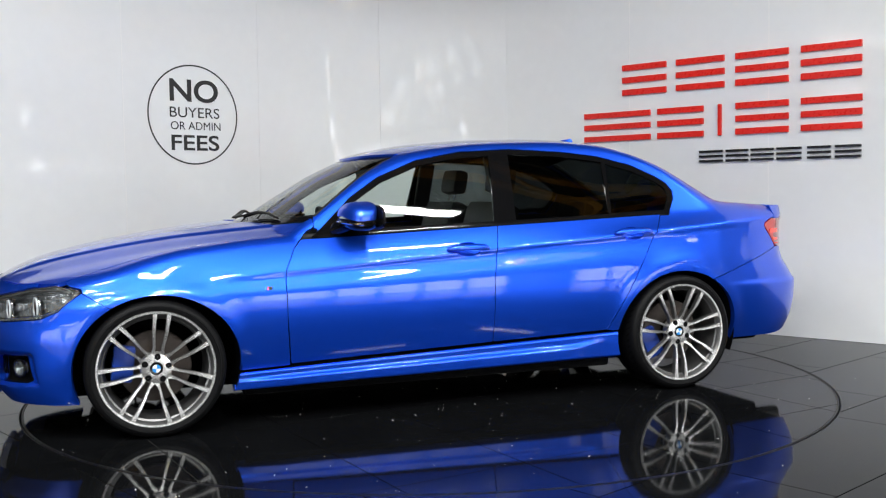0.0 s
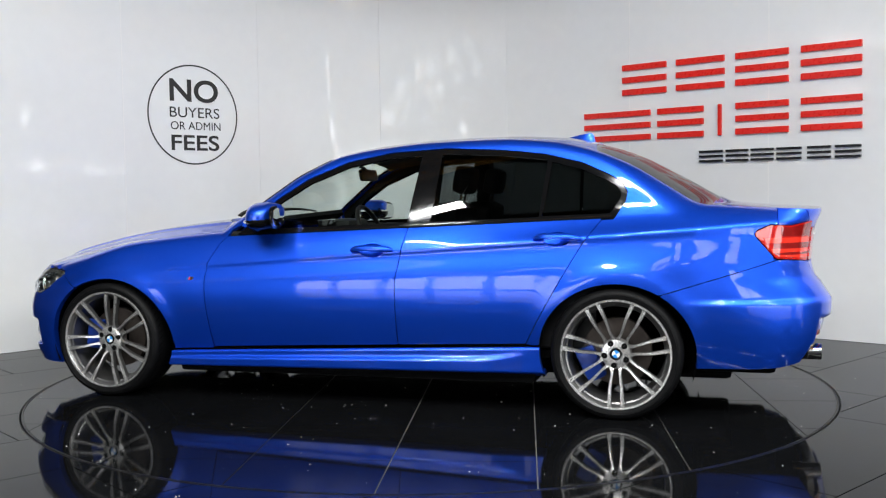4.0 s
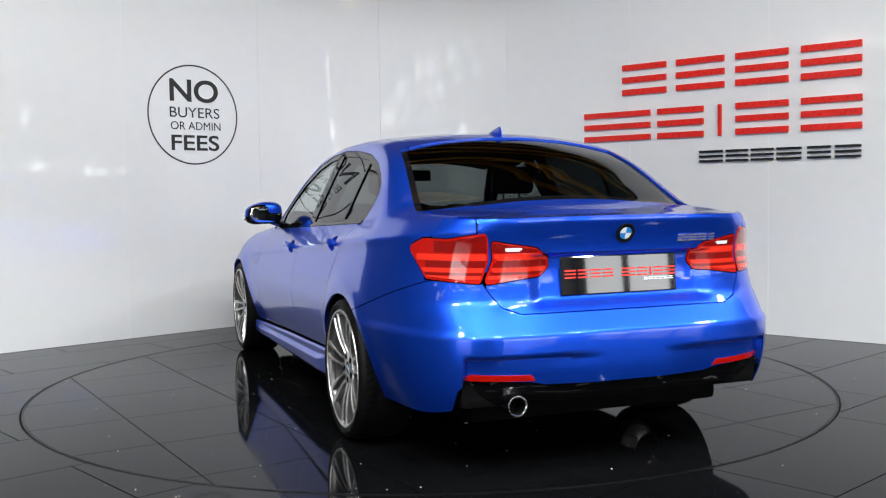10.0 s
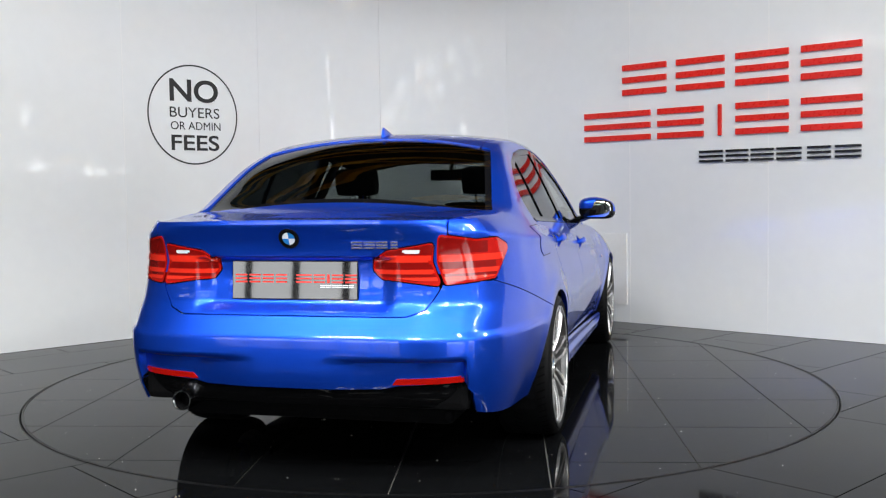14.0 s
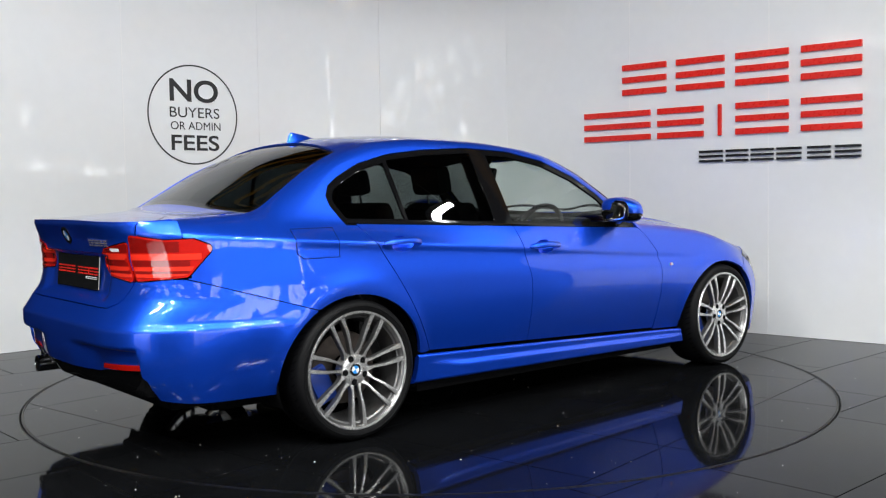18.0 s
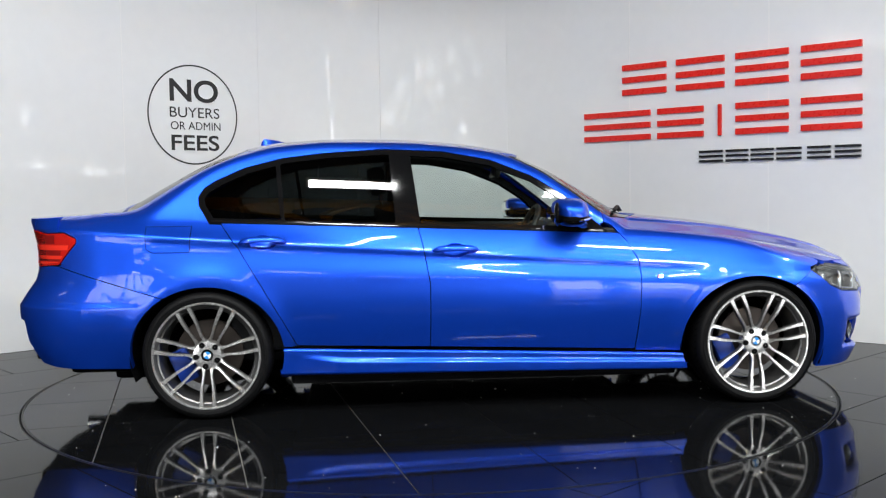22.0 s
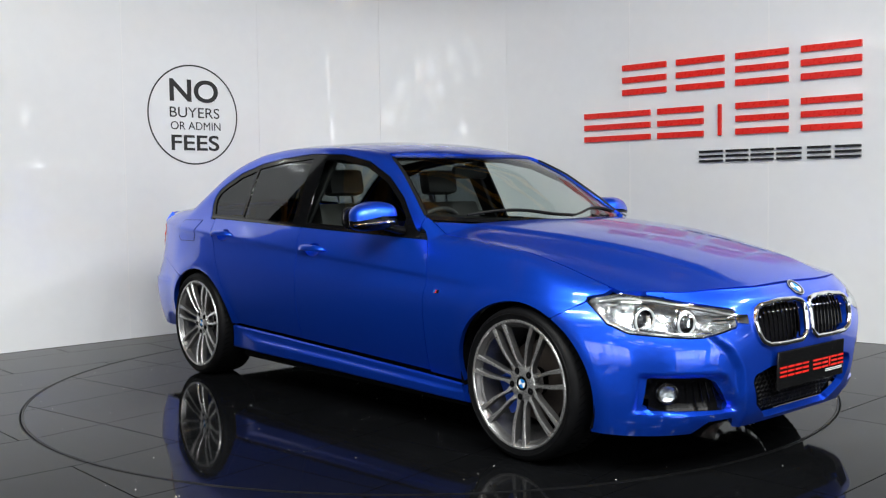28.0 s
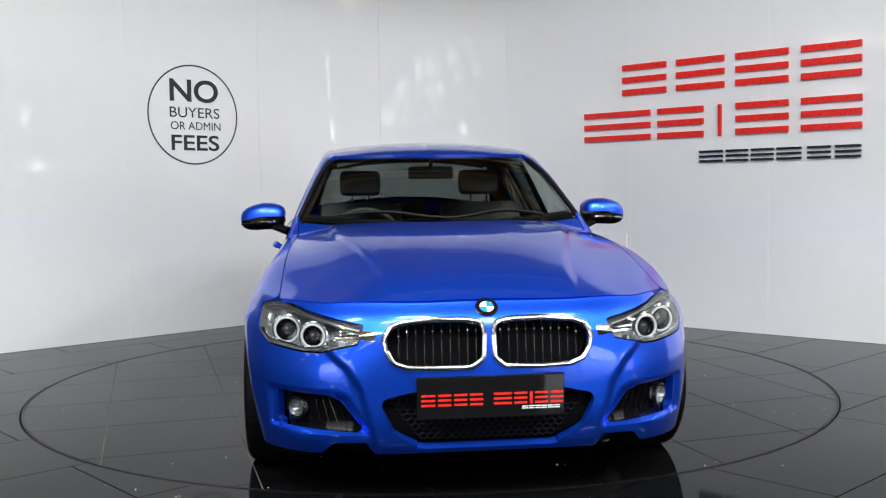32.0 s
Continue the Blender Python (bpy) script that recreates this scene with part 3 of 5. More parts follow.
def wrap(end, s, z):
    """The point of the front (end 1) or rear (end -1) bumper s metres round from the middle, at height z."""
    return wrap_raw(end, (front_turn if end > 0 else rear_turn)(s), z)

# ---- the car's panels ----
GAP = .0022
CAR = empty("car")
tagged(CAR, "metallic blue four-door saloon with silver alloy wheels on a turntable", "car")
ARCHES = (1.395, -1.405)


def lateral(P, end):
    """How far round the front or rear end a point lies."""
    return np.abs(P[..., 1]) + ((2.15 - P[..., 0]) * .75 if end > 0 else (P[..., 0] + 2.42))


def arch(P, xa):
    return (np.hypot((P[..., 0] - xa) / .378, (P[..., 2] - .318) / .343) - 1) * .36


def sill_z(x):
    return .304 - .0368 * x


FRONT_DOOR = [(.672, .93), (.740, .85), (.790, .75), (.797, .68), (.792, .5), (.768, .24), (-.289, .24), (-.287, .5), (-.287, .66), (-.32, .85), (-.356, 1.0)]
REAR_DOOR = [(-.356, 1.0), (-.32, .85), (-.287, .66), (-.287, .5), (-.289, .24), (-.90, .25), (-.95, .335), (-1.021, .473), (-1.126, .657), (-1.244, .854), (-1.37, 1.02)]
WINDOW = [(.655, .898), (.585, .952), (.43, 1.094), (.27, 1.196), (.05, 1.284), (-.197, 1.330), (-.499, 1.345), (-.796, 1.330), (-1.028, 1.304), (-1.226, 1.254),
          (-1.365, 1.190), (-1.425, 1.152), (-1.452, 1.105), (-1.445, 1.06), (-1.388, .972)]
HEADLAMP = [(.45, .638), (.45, .592), (.62, .556), (.70, .553), (.99, .575), (1.08, .612), (1.145, .688), (1.0, .712), (.85, .703), (.74, .685)]
TAIL_OUT = [(.667, .944), (.90, .940), (1.08, .925), (1.160, .896), (1.045, .784), (.708, .768), (.672, .85)]
TAIL_IN = [(.664, .918), (.44, .892), (.415, .868), (.415, .825), (.445, .790), (.50, .775), (.702, .768), (.667, .85)]


def lamp_out(pts, l, z, r=.012):
    """Distance to a lamp's outline with rounded corners."""
    v = np.array(pts)
    c = v.mean(0)
    return distance(v + (c - v) / np.linalg.norm(c - v, axis=1, keepdims=True) * r * 1.25, l, z) - r


def side_region(pts, P):
    return distance(pts, P[..., 0], P[..., 2])


def screen(P):
    x, q = P[..., 0], np.abs(P[..., 1])
    return np.maximum(np.maximum(x - (.925 - .593 * q * q), (.285 - .60 * q * q) - x), q - (.522 + .35 * (x - .09)))


def rear_screen(P):
    x, q = P[..., 0], np.abs(P[..., 1])
    d = np.maximum(np.maximum((-1.890 + .10 * q * q) - x, x - (-1.250 - .12 * q * q)), q - (.552 - .215 * (x + 1.246)))
    return np.where(P[..., 2] > .98, d, 1.0)


def window(P):
    return np.where(P[..., 2] > .8, side_region(WINDOW, P), 1.0)


bonnet_side = curve([(.5, .700), (.9, .715), (1.3, .735), (1.83, .745), (2.2, .75)])


def bonnet_front(x, y):
    """Where the nose begins under the bonnet's leading edge."""
    z = top(x, y)
    n, m = corner(1, z)
    w = plan(x) - inset(x, z)
    return XF + (nose(z) - XF) * np.maximum(1 - (np.abs(y) / w) ** n, .0001) ** (1 / m)


def boot_side(x):
    return .608 + .045 * np.clip((x + 2.25) / .40, 0, 1)


def rear_edge(x, y):
    """Where the tail begins under the boot lid's rear edge."""
    z = top(x, y)
    n, m = corner(-1, z)
    w = plan(x) - inset(x, z)
    return XR + (tail(z) - XR) * np.maximum(1 - (np.abs(y) / w) ** n, .0001) ** (1 / m)


def bumper_seam(x):
    return .622 + (-1.653 - x) * .30


def steps(a, b, h=.012):
    return np.linspace(a, b, max(3, int(abs(b - a) / h)))


def shell_grid(x0, x1, a0, a1, h=.012):
    return steps(x0, x1, h), np.radians(np.linspace(a0, a1, max(3, int((a1 - a0) / math.degrees(h / .85)))))


def flat_top(x, y):
    return np.stack([x, y, top(x, y)], -1)


HANDLES = ((-.155, .820), (-1.120, .876))


def cups(P):
    return np.minimum(*((np.hypot((P[..., 0] - cx) / .066, (P[..., 2] - cz) / .036) - 1) * .045 for cx, cz in HANDLES))


def doors():
    def front(P):
        x, z = P[..., 0], P[..., 2]
        return np.maximum(np.maximum(side_region(FRONT_DOOR, P), z - belt(x) + .006), np.maximum(sill_z(x) + .016 - z, -cups(P) - GAP)) + GAP

    def rear(P):
        x, z = P[..., 0], P[..., 2]
        return np.maximum(np.maximum(np.maximum(side_region(REAR_DOOR, P), z - belt(x) + .006), sill_z(x) + .016 - z), np.maximum(-arch(P, ARCHES[1]) + .004, -cups(P) - GAP)) + GAP
    f = skin("front_door", shell, *shell_grid(-.40, .84, -27, 26, .009), front, PAINT, CAR, .03, mirror=True)
    r = skin("rear_door", shell, *shell_grid(-1.42, -.24, -27, 28, .009), rear, PAINT, CAR, .03, mirror=True)
    return f, r


def fenders():
    edge = [(.768, .20), (.792, .5), (.797, .68), (.790, .75), (.740, .85), (.672, .93), (.63, .95), (.63, 1.2), (2.2, 1.2), (1.775, .712), (1.60, .610), (1.4, .56), (1.2, .30), (1.02, .20)]

    def sdf(P):
        x, y, z = P[..., 0], P[..., 1], P[..., 2]
        d = np.maximum(side_region(edge, P), -arch(P, ARCHES[0]))
        d = np.maximum(d, np.where(z > .7, bonnet_side(x) - y, -1))
        d = np.maximum(d, np.where(z > .7, -screen(P) + .01, -1))
        d = np.maximum(d, np.where(x > 1.6, -lamp_out(HEADLAMP, lateral(P, 1), z) + .001, -1))
        d = np.maximum(d, np.where(z > .85, -window(P), -1))
        return np.maximum(d, sill_z(x) + .008 - z) + GAP
    skin("front_wing", shell, *shell_grid(.60, 1.86, -27, 60, .011), sdf, PAINT, CAR, .022, mirror=True)


def sides():
    def sdf(P):
        x, y, z = P[..., 0], P[..., 1], P[..., 2]
        edge = np.interp(z, [.33, .473, .657, .854, 1.02], [-.947, -1.021, -1.126, -1.244, -1.37])
        d = np.minimum(x - edge, belt(x) - z)
        d = np.maximum(d, -arch(P, ARCHES[1]))
        d = np.maximum(d, np.where(x < -1.6, np.minimum(bumper_seam(x), .774) - z, -1))
        d = np.maximum(d, sill_z(x) + .008 - z)
        d = np.maximum(d, np.where(x < -1.9, -lamp_out(TAIL_OUT, lateral(P, -1), z, .020) + .001, -1))
        d = np.maximum(d, np.where((x < -2.1) & (z < .97), .668 - lateral(P, -1), -1))
        d = np.maximum(d, np.where(z > .90, -2.155 - x, -1))
        d = np.maximum(d, np.where(z > .85, -window(P), -1))
        d = np.maximum(d, np.where(z > .9, np.maximum(-screen(P), -rear_screen(P)), -1))
        d = np.maximum(d, np.where(z > 1.25, .515 - y, -1))
        d = np.maximum(d, np.where((x < -1.885) & (z > .9), boot_side(x) - y, -1))
        d = np.maximum(d, np.where(x > .3, x - .63, -1))
        return d + GAP
    skin("body_side", shell, *shell_grid(-2.385, .66, -27, 89, .0115), sdf, PAINT, CAR, .018, mirror=True)


def roof():
    def sdf(P):
        x, q = P[..., 0], np.abs(P[..., 1])
        d = np.maximum(np.maximum(-screen(P), -rear_screen(P)), q - .515)
        return np.maximum(d, np.maximum(x - .40, -1.4 - x)) + GAP
    skin("roof", flat_top, steps(-1.45, .45, .014), steps(-.56, .56, .014), sdf, PAINT, CAR, .02)


def bonnet():
    def sdf(P):
        x, q = P[..., 0], np.abs(P[..., 1])
        d = np.maximum(q - bonnet_side(x), x - bonnet_front(x, P[..., 1]) - .0015)
        return np.maximum(d, (.968 - .593 * q * q) - x) + GAP
    skin("bonnet", flat_top, steps(.45, 2.13, .012), steps(-.78, .78, .012), sdf, PAINT, CAR, .02)

    def cowl(P):
        x, q = P[..., 0], np.abs(P[..., 1])
        return np.maximum(np.maximum(x - (.985 - .593 * q * q), (.87 - .593 * q * q) - x), q - .69)
    skin("cowl", flat_top, steps(.45, 1.0, .012), steps(-.74, .74, .012), cowl, PLASTIC, CAR, .03, "black plastic scuttle panel", push=-.024)


def screens():
    skin("windscreen", flat_top, steps(.0, .96, .03), steps(-.78, .78, .03), lambda P: screen(P) - .012, GLASS, CAR, .0, "clear laminated windscreen", push=-.013)
    skin("rear_window", flat_top, steps(-1.93, -1.1, .02), steps(-.72, .72, .02), lambda P: rear_screen(P) - .010, SMOKE, CAR, .0, "tinted rear window", push=-.009)
    for fn, us, inner in ((screen, steps(.0, .96, .010), .020), (rear_screen, steps(-1.93, -1.1, .010), .026)):
        skin("screen_seal", flat_top, us, steps(-.78, .78, .010), lambda P: np.maximum(fn(P) - .012, -fn(P) - inner), GLOSS_BLACK, CAR, .0, "black glass border", push=-.012 if inner == .020 else -.008)


def pillar(z, top_x, low_x):
    return np.interp(z, [.94, 1.33], [low_x, top_x])


def side_windows():
    def front(P):
        x, z = P[..., 0], P[..., 2]
        return np.maximum(np.maximum(window(P) + .028, pillar(z, -.372, -.325) - x), x - .50)

    def rear(P):
        x, z = P[..., 0], P[..., 2]
        return np.maximum(np.maximum(window(P) + .026, x - pillar(z, -.482, -.452)), pillar(z, -1.050, -1.012) - x)

    def quarter(P):
        x, z = P[..., 0], P[..., 2]
        return np.maximum(window(P) + .030, x - pillar(z, -1.074, -1.032))
    g = shell_grid(-1.46, .70, 17, 66, .012)
    skin("front_side_window", shell, *g, front, GLASS, CAR, 0, "clear side window", True, -.009)
    skin("rear_side_window", shell, *g, rear, TINT, CAR, 0, "dark privacy glass side window", True, -.009)
    skin("quarter_window", shell, *g, quarter, TINT, CAR, 0, "small dark privacy glass quarter window", True, -.009)

    def frame_part(P):
        d = np.maximum(window(P) + .001, -front(P))
        return np.maximum(np.maximum(d, -rear(P)), -quarter(P))
    skin("window_frame", shell, *shell_grid(-1.46, .70, 17, 66, .008), frame_part, FRAME_BLACK, CAR, .012, "gloss black window surround", True, -.003)

    def strip(P):
        x, z = P[..., 0], P[..., 2]
        return np.maximum(np.abs(z - belt(x) - .000) - .0065, np.abs(x + .38) - 1.0)
    skin("belt_moulding", shell, *shell_grid(-1.42, .68, 15, 28, .006), strip, GLOSS_BLACK, CAR, .012, "gloss black waistline strip", True, .003)


FOG_AREA = [(.80, .412), (.53, .406), (.50, .390), (.425, .264), (.435, .256), (.80, .268)]


def front_map(s, z):
    P = wrap(1, s, z)
    d = distance(FOG_AREA, np.abs(P[..., 1]), P[..., 2])
    q = np.abs(P[..., 1])
    P[..., 0] += .020 * smooth(.014, -.014, q - np.interp(z, [.2, .3, .42, .5, .6, .7], [.40, .42, .45, .50, .62, .85])) * smooth(.72, .66, z)
    P[..., 0] -= .030 * smooth(.006, -.008, d) * smooth(.79, .76, q)
    return P


def rear_map(s, z):
    P = wrap(-1, s, z)
    q = np.abs(P[..., 1])
    P[..., 0] += .024 * smooth(.874, .862, z) * smooth(.655, .70, z) * smooth(.425, .345, q)   # plate recess
    P[..., 0] += .042 * smooth(.492, .480, z) * smooth(.12, .42, q) * smooth(.686, .666, q)
    return P


KIDNEY = [(.047, .625), (.085, .632), (.185, .634), (.300, .624), (.326, .614), (.336, .598), (.330, .570), (.316, .545), (.284, .533), (.185, .529), (.070, .530), (.049, .545)]
KR = .030
INTAKE = [(-.385, .372), (-.30, .395), (.30, .395), (.385, .372), (.35, .285), (.26, .218), (-.26, .218), (-.35, .285)]
FOG_BAY = [(.742, .394), (.57, .388), (.525, .370), (.455, .276), (.465, .268), (.725, .280), (.745, .292)]


def front_end():
    def bottom(P):
        q = np.abs(P[..., 1])
        return .182 - .010 * smooth(.3, .8, q) + .045 * smooth(.40, .44, q) * smooth(.60, .54, q)

    def sdf(P):
        x, y, z = P[..., 0], P[..., 1], P[..., 2]
        q = np.abs(y)
        d = np.maximum(z - top(x, y) + .001, bottom(P) - z)
        seam = np.interp(x, [1.60, 1.775], [.610, .712])
        d = np.maximum(d, np.where(x < 1.775, z - seam, -1))
        d = np.maximum(d, -arch(P, ARCHES[0]))
        d = np.maximum(d, 1.45 - x)
        d = np.maximum(d, -lamp_out(HEADLAMP, lateral(P, 1), z) + .001)
        d = np.maximum(d, -(distance(KIDNEY, q, z) - KR))
        d = np.maximum(d, -lamp_out(INTAKE, y, z, .028))
        return np.maximum(d, -(distance(FOG_BAY, q, z) - .006)) + GAP * .6
    skin("front_bumper", front_map, steps(-FRONT_LEN, FRONT_LEN, .0105), steps(.165, .80, .0095), sdf, PAINT, CAR, .03)
    # near-black sheets behind the openings give the grille cavities their shade
    for name, fn, lab in (("intake_back", lambda P: distance(INTAKE, P[..., 1], P[..., 2]) - .01, "near-black sheet shading the lower air intake"),):
        skin(name, front_map, steps(-.5, .5, .02), steps(.18, .42, .02), fn, DARK, CAR, .03, lab, push=-.045)
    skin("fog_bay", front_map, steps(.3, 1.1, .02), steps(.22, .44, .02), lambda P: distance(FOG_BAY, np.abs(P[..., 1]), P[..., 2]) - .012, FRAME_BLACK, CAR, .02,
         "black plastic fog lamp bay", True, push=-.035)
    skin("kidney_back", front_map, steps(.0, .45, .02), steps(.48, .69, .02), lambda P: distance(KIDNEY, np.abs(P[..., 1]), P[..., 2]) - KR, DARK, CAR, .02,
         "near-black sheet for the grille cavity's shade", True, push=-.05)


def rear_end():
    lid = [(.0, .648), (.46, .648), (.525, .672), (.56, .72), (.586, .768), (.603, .90), (.610, 1.06), (.0, 1.06)]
    diffuser = [(.0, .372), (.36, .372), (.42, .385), (.52, .392), (.66, .405), (.695, .36), (.70, .15), (.0, .15)]

    def sym(pts, P):
        return distance([(-a, b) for a, b in reversed(pts) if a > 0] + [p for p in pts if p[0] > 0], P[..., 1], P[..., 2])

    def low(P):
        return .300 - .048 * smooth(.60, .80, np.abs(P[..., 1]))

    def bumper(P):
        x, y, z = P[..., 0], P[..., 1], P[..., 2]
        d = np.maximum(-sym(lid, P), -sym(diffuser, P))
        d = np.maximum(d, low(P) - z)
        d = np.maximum(d, np.where(x > -2.15, z - bumper_seam(x), z - .772))
        d = np.maximum(d, -lamp_out(TAIL_OUT, lateral(P, -1), z, .020))
        d = np.maximum(d, x + 1.44)
        return np.maximum(d, -arch(P, ARCHES[1])) + GAP
    skin("rear_bumper", rear_map, steps(-REAR_LEN, REAR_LEN, .0105), steps(.215, .79, .0095), bumper, PAINT, CAR, .03)
    skin("diffuser", rear_map, steps(-1.0, 1.0, .014), steps(.20, .42, .01), lambda P: np.maximum(sym(diffuser, P), low(P) - .005 - P[..., 2]) + GAP, FRAME_BLACK, CAR, .05,
         "black plastic rear diffuser", push=-.012)

    def face(P):
        x, y, z = P[..., 0], P[..., 1], P[..., 2]
        d = np.maximum(sym(lid, P), z - top(x, y))
        return np.maximum(d, -lamp_out(TAIL_IN, lateral(P, -1), z, .020)) + GAP

    def deck(P):
        x, y = P[..., 0], P[..., 1]
        d = np.maximum(np.abs(y) - boot_side(x), rear_edge(x, y) - x - .004)
        return np.maximum(d, x - (-1.900 + .10 * y * y)) + GAP
    def corner_piece(P):
        x, y, z = P[..., 0], P[..., 1], P[..., 2]
        d = np.maximum(np.maximum(boot_side(x) - y, z - top(x, y)), -lamp_out(TAIL_OUT, lateral(P, -1), z, .020))
        return np.maximum(np.maximum(d, x + 2.155), .90 - z) + .001
    skin("rear_corner", rear_map, steps(.45, 1.1, .007), steps(.89, 1.03, .007), corner_piece, PAINT, CAR, .012, mirror=True)
    skin("boot_gutter", rear_map, steps(-1.0, 1.0, .03), steps(.66, .96, .03), lambda P: P[..., 2] - top(P[..., 0], P[..., 1]) + .03, DARK, CAR, 0, "dark gutter behind the boot lid's edge", push=-.030)
    a = skin("boot_lid", rear_map, steps(-.95, .95, .0105), steps(.63, 1.03, .0095), face, PAINT, CAR, .02)[0]
    b = skin("boot_lid", flat_top, steps(-2.43, -1.6, .012), steps(-.70, .70, .012), deck, PAINT, CAR, .012)[0]
    merge(a, b)


def merge(a, b):
    """Joins b's mesh into a's, and drops b."""
    bm = bmesh.new()
    bm.from_mesh(a.data)
    bm.from_mesh(b.data)
    bm.to_mesh(a.data)
    bm.free()
    a.data.set_sharp_from_angle(angle=radians(50))
    bpy.data.objects.remove(b)


def sills():
    def skirt(x, v):
        """v 0 at the upper lip, 1 underneath."""
        z = sill_z(x) - v * (sill_z(x) - (.186 - .008 * x))
        blade = smooth(-.98, -.72, x) * smooth(1.15, .8, x)
        swell = .018 * blade * smooth(.30, .5, v + .16 * (1 - smooth(-.98, -.70, x))) * (1 - smooth(.86, 1.02, v))
        y = plan(x) - .050 + .012 * smooth(.0, .06, v) - .012 * v + swell - .06 * smooth(.9, 1.05, v)
        return np.stack([x, y, z], -1)

    def sdf(P):
        d = np.maximum(-arch(P, ARCHES[0]), -arch(P, ARCHES[1]))
        return np.maximum(d, np.abs(P[..., 0] - 0) - 1.05)
    skin("sill_skirt", skirt, steps(-1.10, 1.06, .012), np.linspace(0, 1.06, 26), sdf, PAINT, CAR, .03, mirror=True)


def underside():
    bm = bmesh.new()
    box(bm, -1.0, 1.0, -.80, .80, .148, .30, .02)
    box(bm, 1.765, 1.90, -.70, .70, .185, .46, .02)
    box(bm, 1.88, 2.06, -.44, .44, .190, .42, .03)
    box(bm, -2.30, -1.82, -.68, .68, .285, .60, .03)
    box(bm, -2.16, -1.78, -.58, .58, .195, .32, .03)
    box(bm, -1.95, 1.95, -.52, .52, .150, .42, .03)
    part("underbody", bm, DARK, CAR, "black underbody panels")
    for xa in ARCHES:
        for s in (1, -1):
            vs, fs, n = [], [], 28
            for i in range(n + 1):
                a = math.pi * (i / n * 1.24 - .12)
                for y in (.845, .55):
                    vs.append((xa + .385 * math.cos(a), s * y, .318 + .352 * math.sin(a)))
            for i in range(n):
                fs.append((2 * i, 2 * i + 1, 2 * i + 3, 2 * i + 2))
            k = len(vs)
            for i in range(n + 1):
                vs.append(vs[2 * i + 1])
            fs.append(tuple(range(k, k + n + 1)))
            link("wheel_arch_liner", mesh_of("wheel_arch_liner", vs, fs, False), DARK, CAR, "black plastic arch liner")


doors()
fenders()
sides()
roof()
bonnet()
screens()
side_windows()
front_end()
rear_end()
sills()
underside()


def lining(P):
    x, z = P[..., 0], P[..., 2]
    d = np.maximum(-window(P) - .008, np.maximum(-screen(P), -rear_screen(P)))
    return np.maximum(np.maximum(d, belt(x) - .05 - z), np.maximum(x - .60, -1.75 - x))


skin("cabin_lining", shell, *shell_grid(-1.8, .64, 14, 66, .016), lining, PLASTIC, CAR, 0, "dark pillar and roof-rail trim", True, -.034)

# ---- wheels ----


